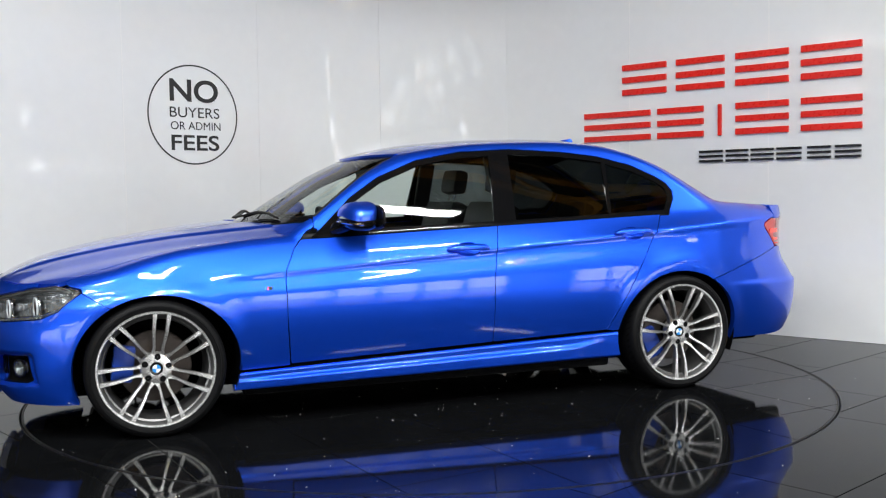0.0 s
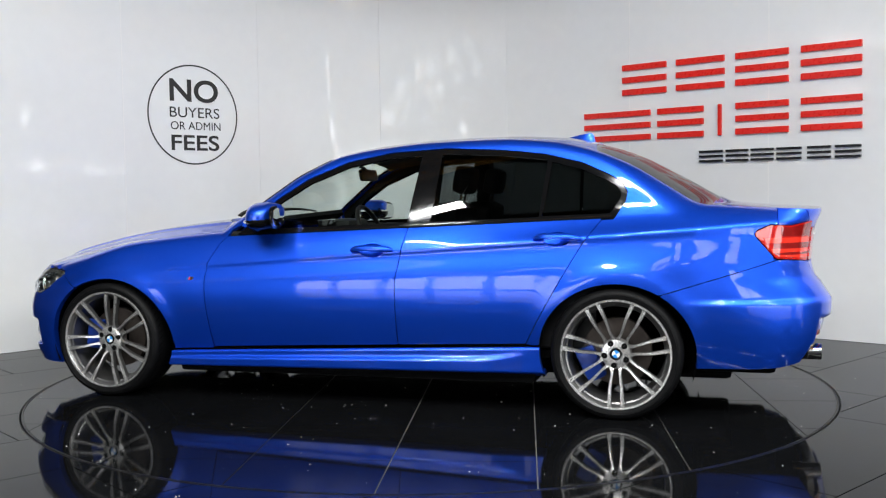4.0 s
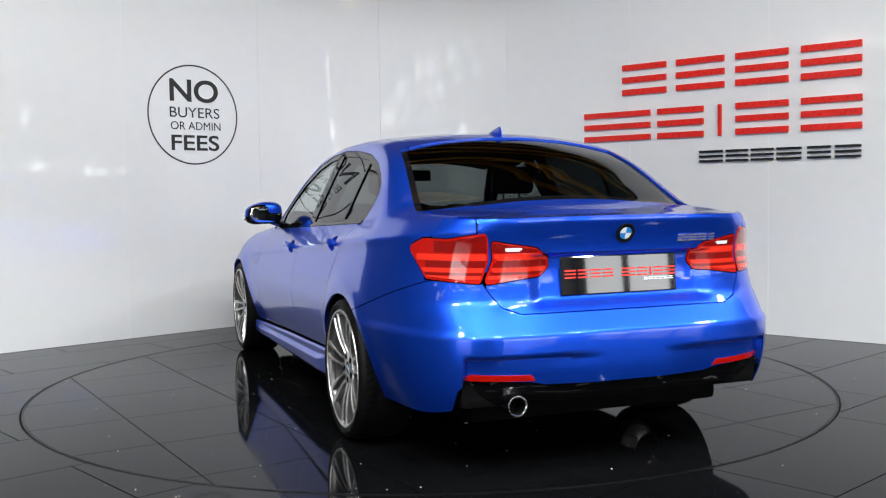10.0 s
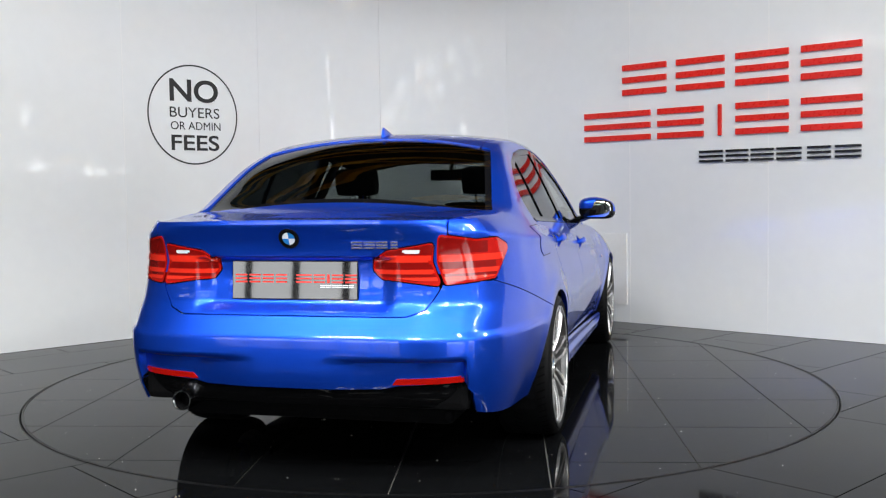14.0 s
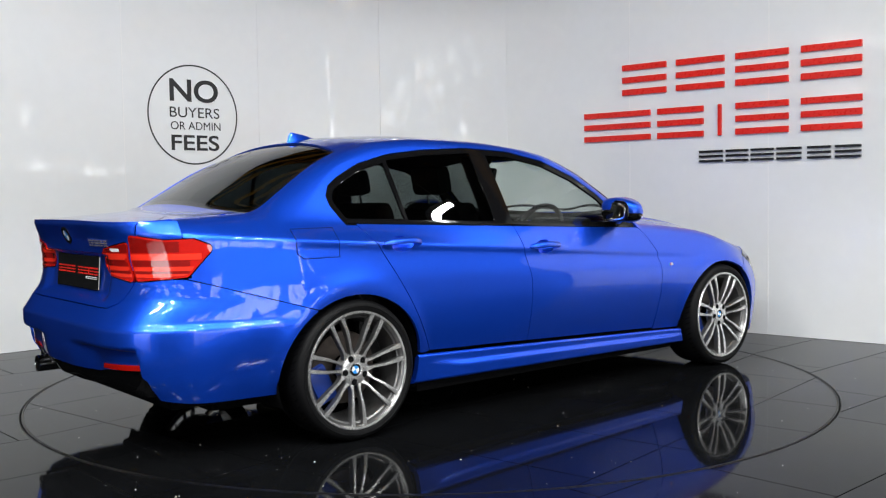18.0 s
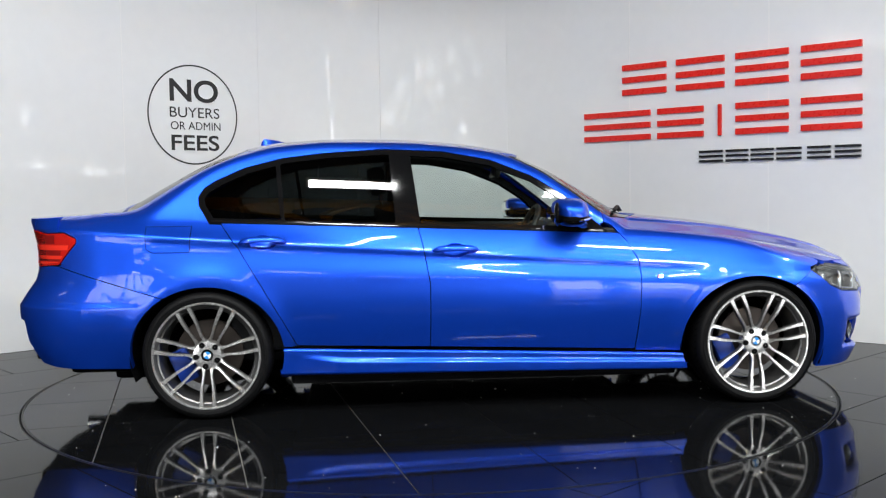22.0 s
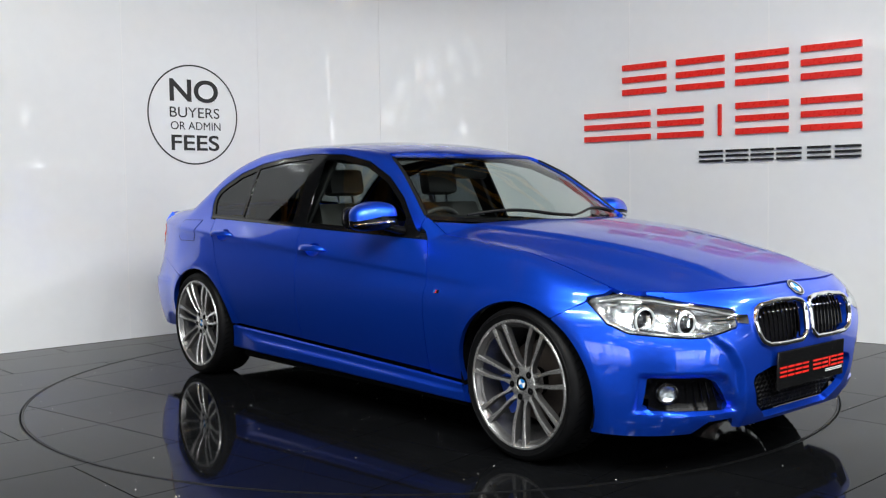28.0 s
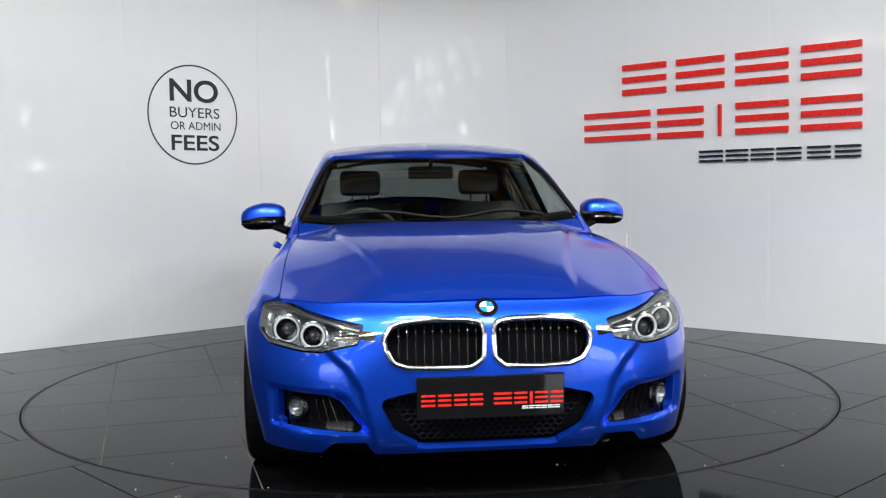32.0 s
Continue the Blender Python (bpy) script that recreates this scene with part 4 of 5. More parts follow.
def wheel_master():
    """A wheel whose outer face looks along +y, its centre at the origin."""
    R = .3205
    tyre = [(.268, .008), (.280, .015), (.298, .013), (.311, .003), (.3175, -.014), (R, -.034), (R, -.20), (.315, -.222), (.296, -.236), (.268, -.228)]
    vs, fs = spin_profile([(.262, .004), (.264, .010), (.257, .010), (.249, .002), (.244, -.014), (.236, -.018), (.234, -.034), (.229, -.05), (.226, -.20), (.255, -.22)], 72)
    wheel = link("wheel", mesh_of("wheel", vs, fs), ALLOY_GREY, CAR, "silver alloy wheel with seven double spokes")
    vs, fs = spin_profile(tyre, 72)
    t = link("tyre", mesh_of("tyre", vs, fs, True, 60), RUBBER, wheel, "black low-profile tyre")
    vs, fs = spin_profile([(.2865, .0148), (.2885, .0166), (.2910, .0164), (.2925, .0138)], 72)
    link("sidewall_rib", mesh_of("sidewall_rib", vs, fs), RUBBER, t)
    # tread grooves, their shade laid on as flat dark patches
    vs, fs = [], []
    for k in range(60):
        a = 2 * math.pi * k / 60
        for y0, sl in ((-.045, .05), (-.155, -.05)):
            b = len(vs)
            for dy, da in ((0, 0), (.035, sl), (.035, sl + .022), (0, .022)):
                vs.append(((R + .0012) * math.cos(a + da), y0 + dy, (R + .0012) * math.sin(a + da)))
            fs.append((b, b + 1, b + 2, b + 3))
    tagged(link("tread", mesh_of("tread", vs, fs, False), DARK, t), kind="stuff")
    vs, fs = spin_profile([(.2565, .0095), (.2585, .0135), (.2655, .0140), (.2685, .0085)], 96)
    link("rim_lip", mesh_of("rim_lip", vs, fs), ALLOY, wheel, "machined rim lip")
    # paired spokes: necks at the hub, bowed apart, flaring into the rim
    radii, offs, wides = (.060, .078, .092, .110, .130, .170, .215, .245, .262), (.0215, .0200, .0190, .0205, .0240, .0288, .0305, .0312, .0320), (.0120, .0085, .0064, .0060, .0065, .0076, .0092, .0108, .0160)
    for s in (-1, 1):
        vs, fs = [], []
        n = 22
        for i in range(n + 1):
            u = i / n
            r = .060 + u * .202
            off, w = s * float(np.interp(r, radii, offs)), float(np.interp(r, radii, wides))
            y = -.022 + .030 * u ** .8 + .007 * math.sin(math.pi * u)
            for dx, dy in ((-w + .001, -.034), (-w, -.005), (-w + .0022, 0), (w - .0022, 0), (w, -.005), (w - .001, -.034)):
                vs.append((off + dx, y + dy, r))
        for i in range(n):
            for j in range(5):
                a = i * 6 + j
                fs.append((a, a + 1, a + 7, a + 6))
            fs.append((i * 6 + 5, i * 6, i * 6 + 6, i * 6 + 11))
        spoke = mesh_of("spoke", vs, fs, True, 30)
        spoke.materials.append(ALLOY)
        spoke.materials.append(ALLOY_GREY)
        for f in spoke.polygons:
            f.material_index = 0 if f.index % 6 in (1, 2, 3) else 1
        for k in range(7):
            link("spoke", spoke, None, wheel).matrix_basis = Matrix.Rotation(2 * math.pi * k / 7, 4, "Y")
    vs, fs = spin_profile([(.001, -.020), (.029, -.020), (.032, -.016), (.056, -.016), (.068, -.019), (.073, -.028), (.074, -.07)], 48)
    hub = link("hub", mesh_of("hub", vs, fs), ALLOY, wheel, "machined hub face")
    # bolt holes: the shade inside each is a dark disc laid on the hub
    for k in range(5):
        a = 2 * math.pi * k / 5 + .3
        vs, fs = spin_profile([(.001, -.0152), (.0135, -.0152), (.0145, -.0160), (.0148, -.020)], 16)
        b = link("bolt_hole", mesh_of("bolt_hole", vs, fs), DARK, wheel)
        b.location = (.0555 * math.cos(a), .0, .0555 * math.sin(a))
    roundel(hub, Matrix.Translation((0, -.0185, 0)) @ Euler((-math.pi / 2, 0, 0)).to_matrix().to_4x4(), .030)
    vs, fs = spin_profile([(.06, -.115), (.165, -.115), (.168, -.118), (.168, -.14), (.06, -.14)], 48)
    d = link("brake_disc", mesh_of("brake_disc", vs, fs), DISC, wheel, "grey brown brake disc")
    bm = bmesh.new()
    box(bm, .095, .195, -.150, -.085, -.085, .085, .016)
    part("brake_caliper", bm, CALIPER, wheel, "blue brake caliper", True)
    return wheel


def disc_mesh(name, r0, r1, a0, a1, z, n=24):
    vs, fs = [], []
    for i in range(n + 1):
        a = a0 + (a1 - a0) * i / n
        vs += [(r0 * math.cos(a), r0 * math.sin(a), z), (r1 * math.cos(a), r1 * math.sin(a), z)]
    for i in range(n):
        fs.append((2 * i, 2 * i + 1, 2 * i + 3, 2 * i + 2))
    return mesh_of(name, vs, fs, False)


def roundel(parent, m, r):
    """The maker's round badge as a plain quartered disc, facing local +z."""
    vs, fs = spin_profile([(.0005, 0), (r * .62, .0), (r * .66, .0008), (r * .93, .0008), (r, -.001), (r, -.004)], 40, "z")
    b = link("round_badge", mesh_of("round_badge", vs, fs), GLOSS_BLACK, parent, "round blue and white quartered badge")
    b.matrix_basis = m
    for k in range(4):
        link("badge_quarter", disc_mesh("badge_quarter", .0002, r * .62, k * math.pi / 2, (k + 1) * math.pi / 2, .0009, 8), WHITE if k % 2 else ROUNDEL_BLUE, b)
    link("badge_ring", disc_mesh("badge_ring", r * .90, r * 1.0, 0, 2 * math.pi, .0012, 36), CHROME, b)
    return b


WHEEL = wheel_master()
WHEEL.matrix_basis = pose(1.405, .881, .3205, 0, -7, 0)
for wx, wy, wz, spinq in ((-1.405, .888, 0, 25.7), (1.405, -.881, 180, 25.7), (-1.405, -.888, 180, 25.7)):
    w = copy_thing(WHEEL, pose(wx, wy, .3205, 0, 0, wz) @ pose(0, 0, 0, 0, spinq, 0))

# ---- fittings on the car ----


def seat(fn, u, v, push=0.0):
    """A pose on the surface fn at (u, v): z outwards, y upwards."""
    e = 1e-4
    p = Vector(fn(np.array(u), np.array(v)))
    a = Vector(fn(np.array(u + e), np.array(v))) - p
    b = Vector(fn(np.array(u), np.array(v + e))) - p
    n = a.cross(b).normalized()
    if n.dot(p - Vector((max(-1.3, min(1.3, p.x)), 0, .55))) < 0:
        n = -n
    up = Vector((0, 0, 1))
    if abs(n.z) > .9:
        up = Vector((-1, 0, 0))
    x = up.cross(n).normalized()
    y = n.cross(x)
    m = Matrix((x, y, n)).transposed().to_4x4()
    m.translation = p + n * push
    return m


def round_y(end, y, z):
    """The way round the bumper to the lateral place y at height z."""
    s = np.linspace(0, (FRONT_LEN if end > 0 else REAR_LEN) * .98, 900)
    p = wrap(end, s, np.full(900, z))
    return float(np.interp(abs(y), p[:, 1], s)) * (1 if y >= 0 else -1)


def round_l(end, l, z):
    s = np.linspace(0, (FRONT_LEN if end > 0 else REAR_LEN) * .98, 900)
    return float(np.interp(l, lateral(wrap(end, s, np.full(900, z)), end), s))


def on_end(end, y, z, push=0.0):
    return seat(front_map if end > 0 else rear_map, round_y(end, y, z), z, push)


def on_side(x, z, push=0.0):
    a = np.linspace(-.4, .9, 600)
    p = shell(np.full(600, x), a)
    return seat(shell, x, float(np.interp(z, p[:, 2], a)), push)


def mirrored(m):
    """The same pose on the car's other side, kept right-handed."""
    f = Matrix.Diagonal((1, -1, 1, 1))
    return f @ m @ Matrix.Diagonal((-1, 1, 1, 1))


def tube(points, radius, closed=False, flat=1.0, n=8):
    """Verts and faces of a rod along the points; flat squashes it across its second direction."""
    pts = [Vector(p) for p in points]
    k = len(pts)
    vs, fs = [], []
    up = Vector((0, 0, 1))
    for i, p in enumerate(pts):
        a = pts[(i - 1) % k] if closed or i else p
        b = pts[(i + 1) % k] if closed or i < k - 1 else p
        t = (b - a).normalized()
        u = t.cross(up if abs(t.z) < .95 else Vector((1, 0, 0))).normalized()
        w = u.cross(t)
        for j in range(n):
            c = 2 * math.pi * j / n
            vs.append(p + u * (radius * math.cos(c) * flat) + w * (radius * math.sin(c)))
    for i in range(k if closed else k - 1):
        for j in range(n):
            a, b = i * n + j, i * n + (j + 1) % n
            c, d = ((i + 1) % k) * n + (j + 1) % n, ((i + 1) % k) * n + j
            fs.append((a, b, c, d))
    if not closed:
        fs += [tuple(range(n)), tuple(range((k - 1) * n, k * n))]
    return vs, fs


def torus(r, t, n=32, k=8):
    return tube([(r * math.cos(2 * math.pi * i / n), r * math.sin(2 * math.pi * i / n), 0) for i in range(n)], t, True, 1, k)


def put(name, vf, mat, parent, m=None, label="", soft=True):
    ob = link(name, mesh_of(name, *vf, soft), mat, parent, label)
    if m is not None:
        ob.matrix_basis = m
    return ob


def both(name, vf, mat, parent, label="", soft=True):
    """A part given in the car's space, and its twin on the other side."""
    vs, fs = vf
    a = put(name, (vs, fs), mat, parent, None, label, soft)
    b = put(name, ([(v[0], -v[1], v[2]) for v in vs], [tuple(reversed(f)) for f in fs]), mat, parent, None, label, soft)
    return a, b


def ball(r, sx=1, sy=1, sz=1, n=20, k=12, power=1.0, cut=-1):
    """A rounded lump; power below 1 makes it boxier."""
    vs, fs = [], []
    f = lambda c: math.copysign(abs(c) ** power, c)
    for i in range(k + 1):
        p = math.pi * (i / k - .5)
        for j in range(n):
            a = 2 * math.pi * j / n
            vs.append((sx * r * f(math.cos(p)) * f(math.cos(a)), sy * r * f(math.cos(p)) * f(math.sin(a)), sz * r * max(cut, f(math.sin(p)))))
    for i in range(k):
        for j in range(n):
            fs.append((i * n + j, i * n + (j + 1) % n, (i + 1) * n + (j + 1) % n, (i + 1) * n + j))
    return vs, fs


def outline_points(pts, grow, per=.01):
    """Points round an outline moved outwards by grow, corners rounded."""
    out = []
    k = len(pts)
    area = sum(pts[i][0] * pts[(i + 1) % k][1] - pts[(i + 1) % k][0] * pts[i][1] for i in range(k))
    sg = 1 if area > 0 else -1
    for i in range(k):
        p0, p1, p2 = (Vector(pts[(i + d) % k]) for d in (-1, 0, 1))
        d0, d1 = (p1 - p0).normalized(), (p2 - p1).normalized()
        n0, n1 = Vector((d0.y, -d0.x)) * sg, Vector((d1.y, -d1.x)) * sg
        for t in (0, .25, .5, .75, 1):
            n = (n0.lerp(n1, t)).normalized()
            out.append(p1 + n * grow)
        m = max(1, int((p2 - p1).length / per))
        out += [p1.lerp(p2, j / m) + n1 * grow for j in range(1, m)]
    return out


def headlamps():
    def core(P, off=0.0):
        return lamp_out(HEADLAMP, lateral(P, 1), P[..., 2]) + off
    us, vs = steps(.3, FRONT_LEN * .97, .008), steps(.54, .725, .007)
    lens = skin("headlamp", front_map, us, vs, lambda P: core(P, .003), LENS, CAR, .0, "clear headlamp with twin round projectors and white rings", True, .001)
    back = skin("lamp_housing", front_map, us, vs, lambda P: core(P, .004), BOWL, lens[0], -.060, "silver lamp bowl", False, -.062)
    back += skin("lamp_housing", front_map, us, vs, lambda P: core(P, .004), BOWL, lens[1], -.060, "silver lamp bowl", False, -.062, right=True)
    for k, side in enumerate((1, -1)):
        def pose_at(l, z, push):
            m = seat(front_map, round_l(1, l, z), z, push)
            # look forward rather than along the lens
            fwd = Matrix.Translation(m.translation) @ Euler((math.pi / 2, 0, math.pi / 2 + .22), "XYZ").to_matrix().to_4x4()
            return fwd if side > 0 else mirrored(fwd)
        for l, z, r in ((.715, .618, .041), (.895, .630, .045)):
            m = pose_at(l, z, -.030)
            put("light_ring", torus(r, .0046), RING_GREY, lens[k], m, "white ring light")
            put("ring_bezel", torus(r * 1.2, .005), CHROME, lens[k], m @ Matrix.Translation((0, 0, -.010)), "chrome bezel")
            vs2, fs2 = spin_profile([(r * .93, .004), (r * .80, -.03), (r * .55, -.035), (.001, -.035)], 28, "z")
            put("projector_cup", (vs2, fs2), GLOSS_BLACK, lens[k], m, "dark projector surround")
            put("projector_lens", ball(r * .68, 1, 1, .55, 20, 10), LENS_DARK, lens[k], m @ Matrix.Translation((0, 0, -.028)), "glass projector lens")
        put("indicator", ball(.03, .5, .9, .35, 14, 8, .7), SILVER, lens[k], pose_at(1.055, .655, -.026), "clear side reflector")
        for z in (.600, .616, .632):
            pts = [tuple(seat(front_map, round_l(1, l, z), z, -.014).translation) for l in np.linspace(.465, .585, 6)]
            if side < 0:
                pts = [(p[0], -p[1], p[2]) for p in pts]
            put("trim_bar", tube(pts, .0032, False, 1.6), CHROME if z != .616 else GLOSS_BLACK, lens[k])
        pts = [tuple(seat(front_map, round_l(1, l, z), z, -.008).translation) for l, z in zip(np.linspace(.60, 1.06, 14), np.interp(np.linspace(.60, 1.06, 14), [.6, .70, .99, 1.08], [.570, .564, .588, .622]))]
        if side < 0:
            pts = [(p[0], -p[1], p[2]) for p in pts]
        put("lamp_edge", tube(pts, .0045, False, 1.8), CHROME, lens[k], None, "chrome lower edging")
        # dark brow along the upper edge
        pts = [tuple(seat(front_map, round_l(1, l, z), z, -.012).translation) for l, z in zip(np.linspace(.47, 1.1, 16), np.interp(np.linspace(.47, 1.1, 16), [.45, .74, .85, 1.0, 1.12], [.628, .674, .692, .700, .684]))]
        if side < 0:
            pts = [(p[0], -p[1], p[2]) for p in pts]
        put("lamp_brow", tube(pts, .007, False, 1.5), ALLOY_GREY, lens[k])


def tail_lamps():
    us, vs = steps(.2, REAR_LEN * .85, .009), steps(.75, .98, .008)
    for name, pts, lab in (("tail_lamp", TAIL_OUT, "red tail lamp wrapping round the corner"), ("inner_tail_lamp", TAIL_IN, "red inner tail lamp on the boot lid")):
        lamp = skin(name, rear_map, us, vs, lambda P: lamp_out(pts, lateral(P, -1), P[..., 2], .020) + .0025, RED_LAMP, CAR, .02, lab, True, .003)
        for k in (0, 1):
            def cut(P, a, b, l0, l1, off=.012):
                l = lateral(P, -1)
                return np.maximum(np.maximum(lamp_out(pts, l, P[..., 2], .020) + off, np.maximum(a - P[..., 2], P[..., 2] - b)), np.maximum(l0 - l, l - l1))
            fine = (steps(.2, REAR_LEN * .85, .007), steps(.75, .98, .0035))
            for a, b in ((.779, .793), (.806, .823), (.851, .876)):
                skin("light_bar", rear_map, *fine, lambda P: cut(P, a, b, 0, 1.10), LIGHT_BAR, lamp[k], .004, "", False, .0055, right=k == 1)
            for a, b in ((.7945, .8045), (.8245, .8495)):
                skin("dark_band", rear_map, *fine, lambda P: cut(P, a, b, 0, 1.04), DEEP_RED, lamp[k], .003, "", False, .0042, right=k == 1)
            if name == "tail_lamp":
                skin("upper_lens", rear_map, *fine, lambda P: cut(P, .882, .97, .60, .98, .010), DEEP_RED, lamp[k], .004, "darker red upper lens", False, .0045, right=k == 1)
            else:
                skin("upper_lens", rear_map, *fine, lambda P: cut(P, .880, .97, .40, .70, .006), DEEP_RED, lamp[k], .004, "darker red upper lens", False, .0045, right=k == 1)
                skin("reverse_lens", rear_map, *fine, lambda P: cut(P, .885, .898, .52, .595, .006), WHITE, lamp[k], .004, "clear reversing lamp", False, .0060, right=k == 1)


def grille():
    for side in (1, -1):
        pts = []
        for p in outline_points(KIDNEY, KR):
            m = on_end(1, p.x, p.y, .006)
            pts.append((m.translation.x, side * m.translation.y, m.translation.z))
        ring = put("kidney_frame", tube(pts, .0108, True, 1.0, 10), CHROME, CAR, None, "chrome kidney grille frame")
        for i in range(10):
            y = .043 + i * .0305
            zt, zb = (.655 if y < .295 else .640), (.505 if y < .285 else .53)
            p = [tuple(on_end(1, y, z, -.014).translation) for z in np.linspace(zb, zt, 6)]
            p = [(a[0], side * a[1], a[2]) for a in p]
            put("slat", tube(p, .0042, False, .8), FRAME_BLACK, ring, None, "")
            for z in (zt - .028,):
                q = on_end(1, y, z, -.008).translation
                put("slat_tip", ball(.0042, 1, .8, 1.1, 8, 6), CHROME, ring, pose(q.x, side * q.y, q.z))
    skin("lamp_wedge", front_map, steps(.34, .52, .006), steps(.57, .66, .006), lambda P: distance([(.392, .626), (.452, .632), (.452, .600), (.398, .592)], np.abs(P[..., 1]), P[..., 2]), CHROME, CAR, .004,
         "chrome wedge between headlamp and grille", True, .003)
    # honeycomb bars in the lower intake
    vs, fs = [], []
    for row, z in enumerate(np.arange(.228, .385, .021)):
        for i in range(-13, 14):
            y = i * .029 + (row % 2) * .0145
            if abs(y) > .245 + (z - .22) * .75:
                continue
            c = on_end(1, y, z, -.04).translation
            hexa = [(c.x, c.y + .0145 * math.cos(math.pi / 6 + k * math.pi / 3), c.z + .0135 * math.sin(math.pi / 6 + k * math.pi / 3)) for k in range(6)]
            a, b = tube(hexa, .0024, True, 1, 4)
            fs += [tuple(v + len(vs) for v in f) for f in b]
            vs += [tuple(v) for v in a]
    tagged(put("honeycomb", (vs, fs), PLASTIC, CAR, None, "black honeycomb grille mesh"), kind="stuff")
    for side in (1, -1):
        m = on_end(1, .690, .336, -.016)
        m = m if side > 0 else mirrored(m)
        lamp = put("fog_lamp", spin_profile([(.001, -.010), (.020, -.004), (.031, .006), (.033, -.02)], 28, "z"), BOWL, CAR, m, "round clear fog lamp")
        put("fog_ring", torus(.038, .006), GLOSS_BLACK, lamp)
        put("fog_lens", ball(.031, 1, 1, .35, 20, 8), LENS, lamp, Matrix.Translation((0, 0, .008)))
        for i in range(5):
            pts = [tuple(on_end(1, y, z, -.028).translation) for y, z in ((.48 + i * .032, .285), (.52 + i * .026, .372))]
            put("bay_fin", tube([(p[0], side * p[1], p[2]) for p in pts], .003), GLOSS_BLACK, CAR)


def plate(end, z, push, tilt, tall, low):
    """A dealer's plate; tall: height of its red bars, low: their lower edge."""
    m = on_end(end, .0005, z, push)
    face = Matrix.Translation(m.translation) @ Euler((math.pi / 2 - tilt, 0, math.pi / 2 if end > 0 else -math.pi / 2)).to_matrix().to_4x4()
    bm = bmesh.new()
    box(bm, -.262, .262, -.0755, .0755, -.008, 0, .004)
    p = part("name_plate", bm, PLATE, CAR, "gloss black dealer plate with red and white bars")
    p.matrix_basis = face
    # red lettering as plain bars, a small white line below
    x = -.246
    for w, gap in ((.049, .010), (.046, .010), (.046, .010), (.046, .038), (.064, .009), (.046, .009), (.010, .009), (.046, .009), (.046, 0)):
        th = tall * .18 if w > .02 else tall
        for k in ((0, .5, 1) if w > .02 else (0,)):
            bm = bmesh.new()
            y0 = low + k * (tall - th)
            box(bm, x, x + w, y0, y0 + th, 0, .0016)
            part("red_bar", bm, RED, p)
        x += w + gap
    for i in range(6):
        for k in (0, .007):
            bm = bmesh.new()
            box(bm, .110 + i * .023, .130 + i * .023, low - .018 + k, low - .0145 + k, 0, .0014)
            part("white_bar", bm, WHITE, p)
    return p


def handles():
    for x, z in ((-.155, .820), (-1.120, .876)):
        for side in (1, -1):
            m = on_side(x, z, .0)
            m = m if side > 0 else mirrored(m)
            vs, fs = [], []
            n = 26
            for i in range(n + 1):
                u = i / n * 2 - 1
                h = .0155 * (1 - abs(u) ** 4) ** .5 + .0015
                d = .040 * (1 - abs(u) ** 3.5) ** .8
                for j in range(10):
                    a = 2 * math.pi * j / 10
                    vs.append((u * .120, h * math.sin(a), d - .006 + .009 * math.cos(a)))
            for i in range(n):
                for j in range(10):
                    fs.append((i * 10 + j, i * 10 + (j + 1) % 10, i * 10 + 10 + (j + 1) % 10, i * 10 + 10 + j))
            put("door_handle", (vs, fs), PAINT, CAR, m, "body-coloured pull handle")


def cup_map(cx, cz):
    def f(x, a):
        P = shell(x, a)
        e = ((P[..., 0] - cx) / .066) ** 2 + ((P[..., 2] - cz) / .036) ** 2
        P[..., 1] -= .030 * np.clip(1 - e, 0, 1) ** .8
        return P
    return f


def handle_cups():
    for cx, cz in HANDLES:
        skin("handle_cup", cup_map(cx, cz), *shell_grid(cx - .08, cx + .08, 8, 24, .005),
             lambda P: (np.hypot((P[..., 0] - cx) / .066, (P[..., 2] - cz) / .036) - 1) * .045 + .0005, PAINT, CAR, .0, "scooped handle recess", True)


def mirrors():
    for side in (1, -1):
        base = (.435, side * .896, 1.003)
        m = pose(*base, 0, 0, 0)
        vs, fs = ball(1, .086, .114, .066, 40, 26, .66, -.08)
        vs = [(v[0] * (1 - .25 * (side * v[1] / .1)) - .012 * (v[2] / .07), v[1], v[2] - .02 * max(0, side * v[1] / .1) * 1 + .006) for v in vs]
        shell_ob = put("door_mirror", (vs, fs), PAINT, CAR, m, "blue door mirror with black base and silver repeater")
        vs, fs = ball(1, .091, .114, .060, 40, 20, .72)
        vs = [(v[0] * (1 - .25 * (side * v[1] / .1)) - .004, v[1], min(v[2], -.002) * 1.0 - .008 - .008 * max(0, side * v[1] / .1)) for v in vs]
        put("mirror_base", (vs, fs), FRAME_BLACK, shell_ob, None, "gloss black mirror underside")
        pts = [(.096 * math.cos(a) * (1 - .25 * math.sin(a)) + .002, side * .113 * math.sin(a), -.026 - .012 * max(0, math.sin(a))) for a in np.linspace(-.6, 1.45, 14)]
        put("repeater", tube(pts, .006, False, 1.0), CHROME, shell_ob, None, "silver indicator strip")
        vs, fs = ball(1, .012, .110, .060, 24, 12, .62)
        put("mirror_surround", (vs, fs), FRAME_BLACK, shell_ob, pose(-.078, 0, -.006, 0, 0, side * 9), "black mirror surround")
        vs, fs = ball(1, .004, .096, .049, 24, 10, .62)
        put("mirror_glass", (vs, fs), MIRROR, shell_ob, pose(-.090, 0, -.006, 0, 0, side * 9), "mirror glass")
        pts = [(.03, side * -.05, -.045), (.06, side * -.095, -.062), (.09, side * -.135, -.075)]
        put("mirror_arm", tube(pts, .022, False, 1.6, 10), GLOSS_BLACK, shell_ob)


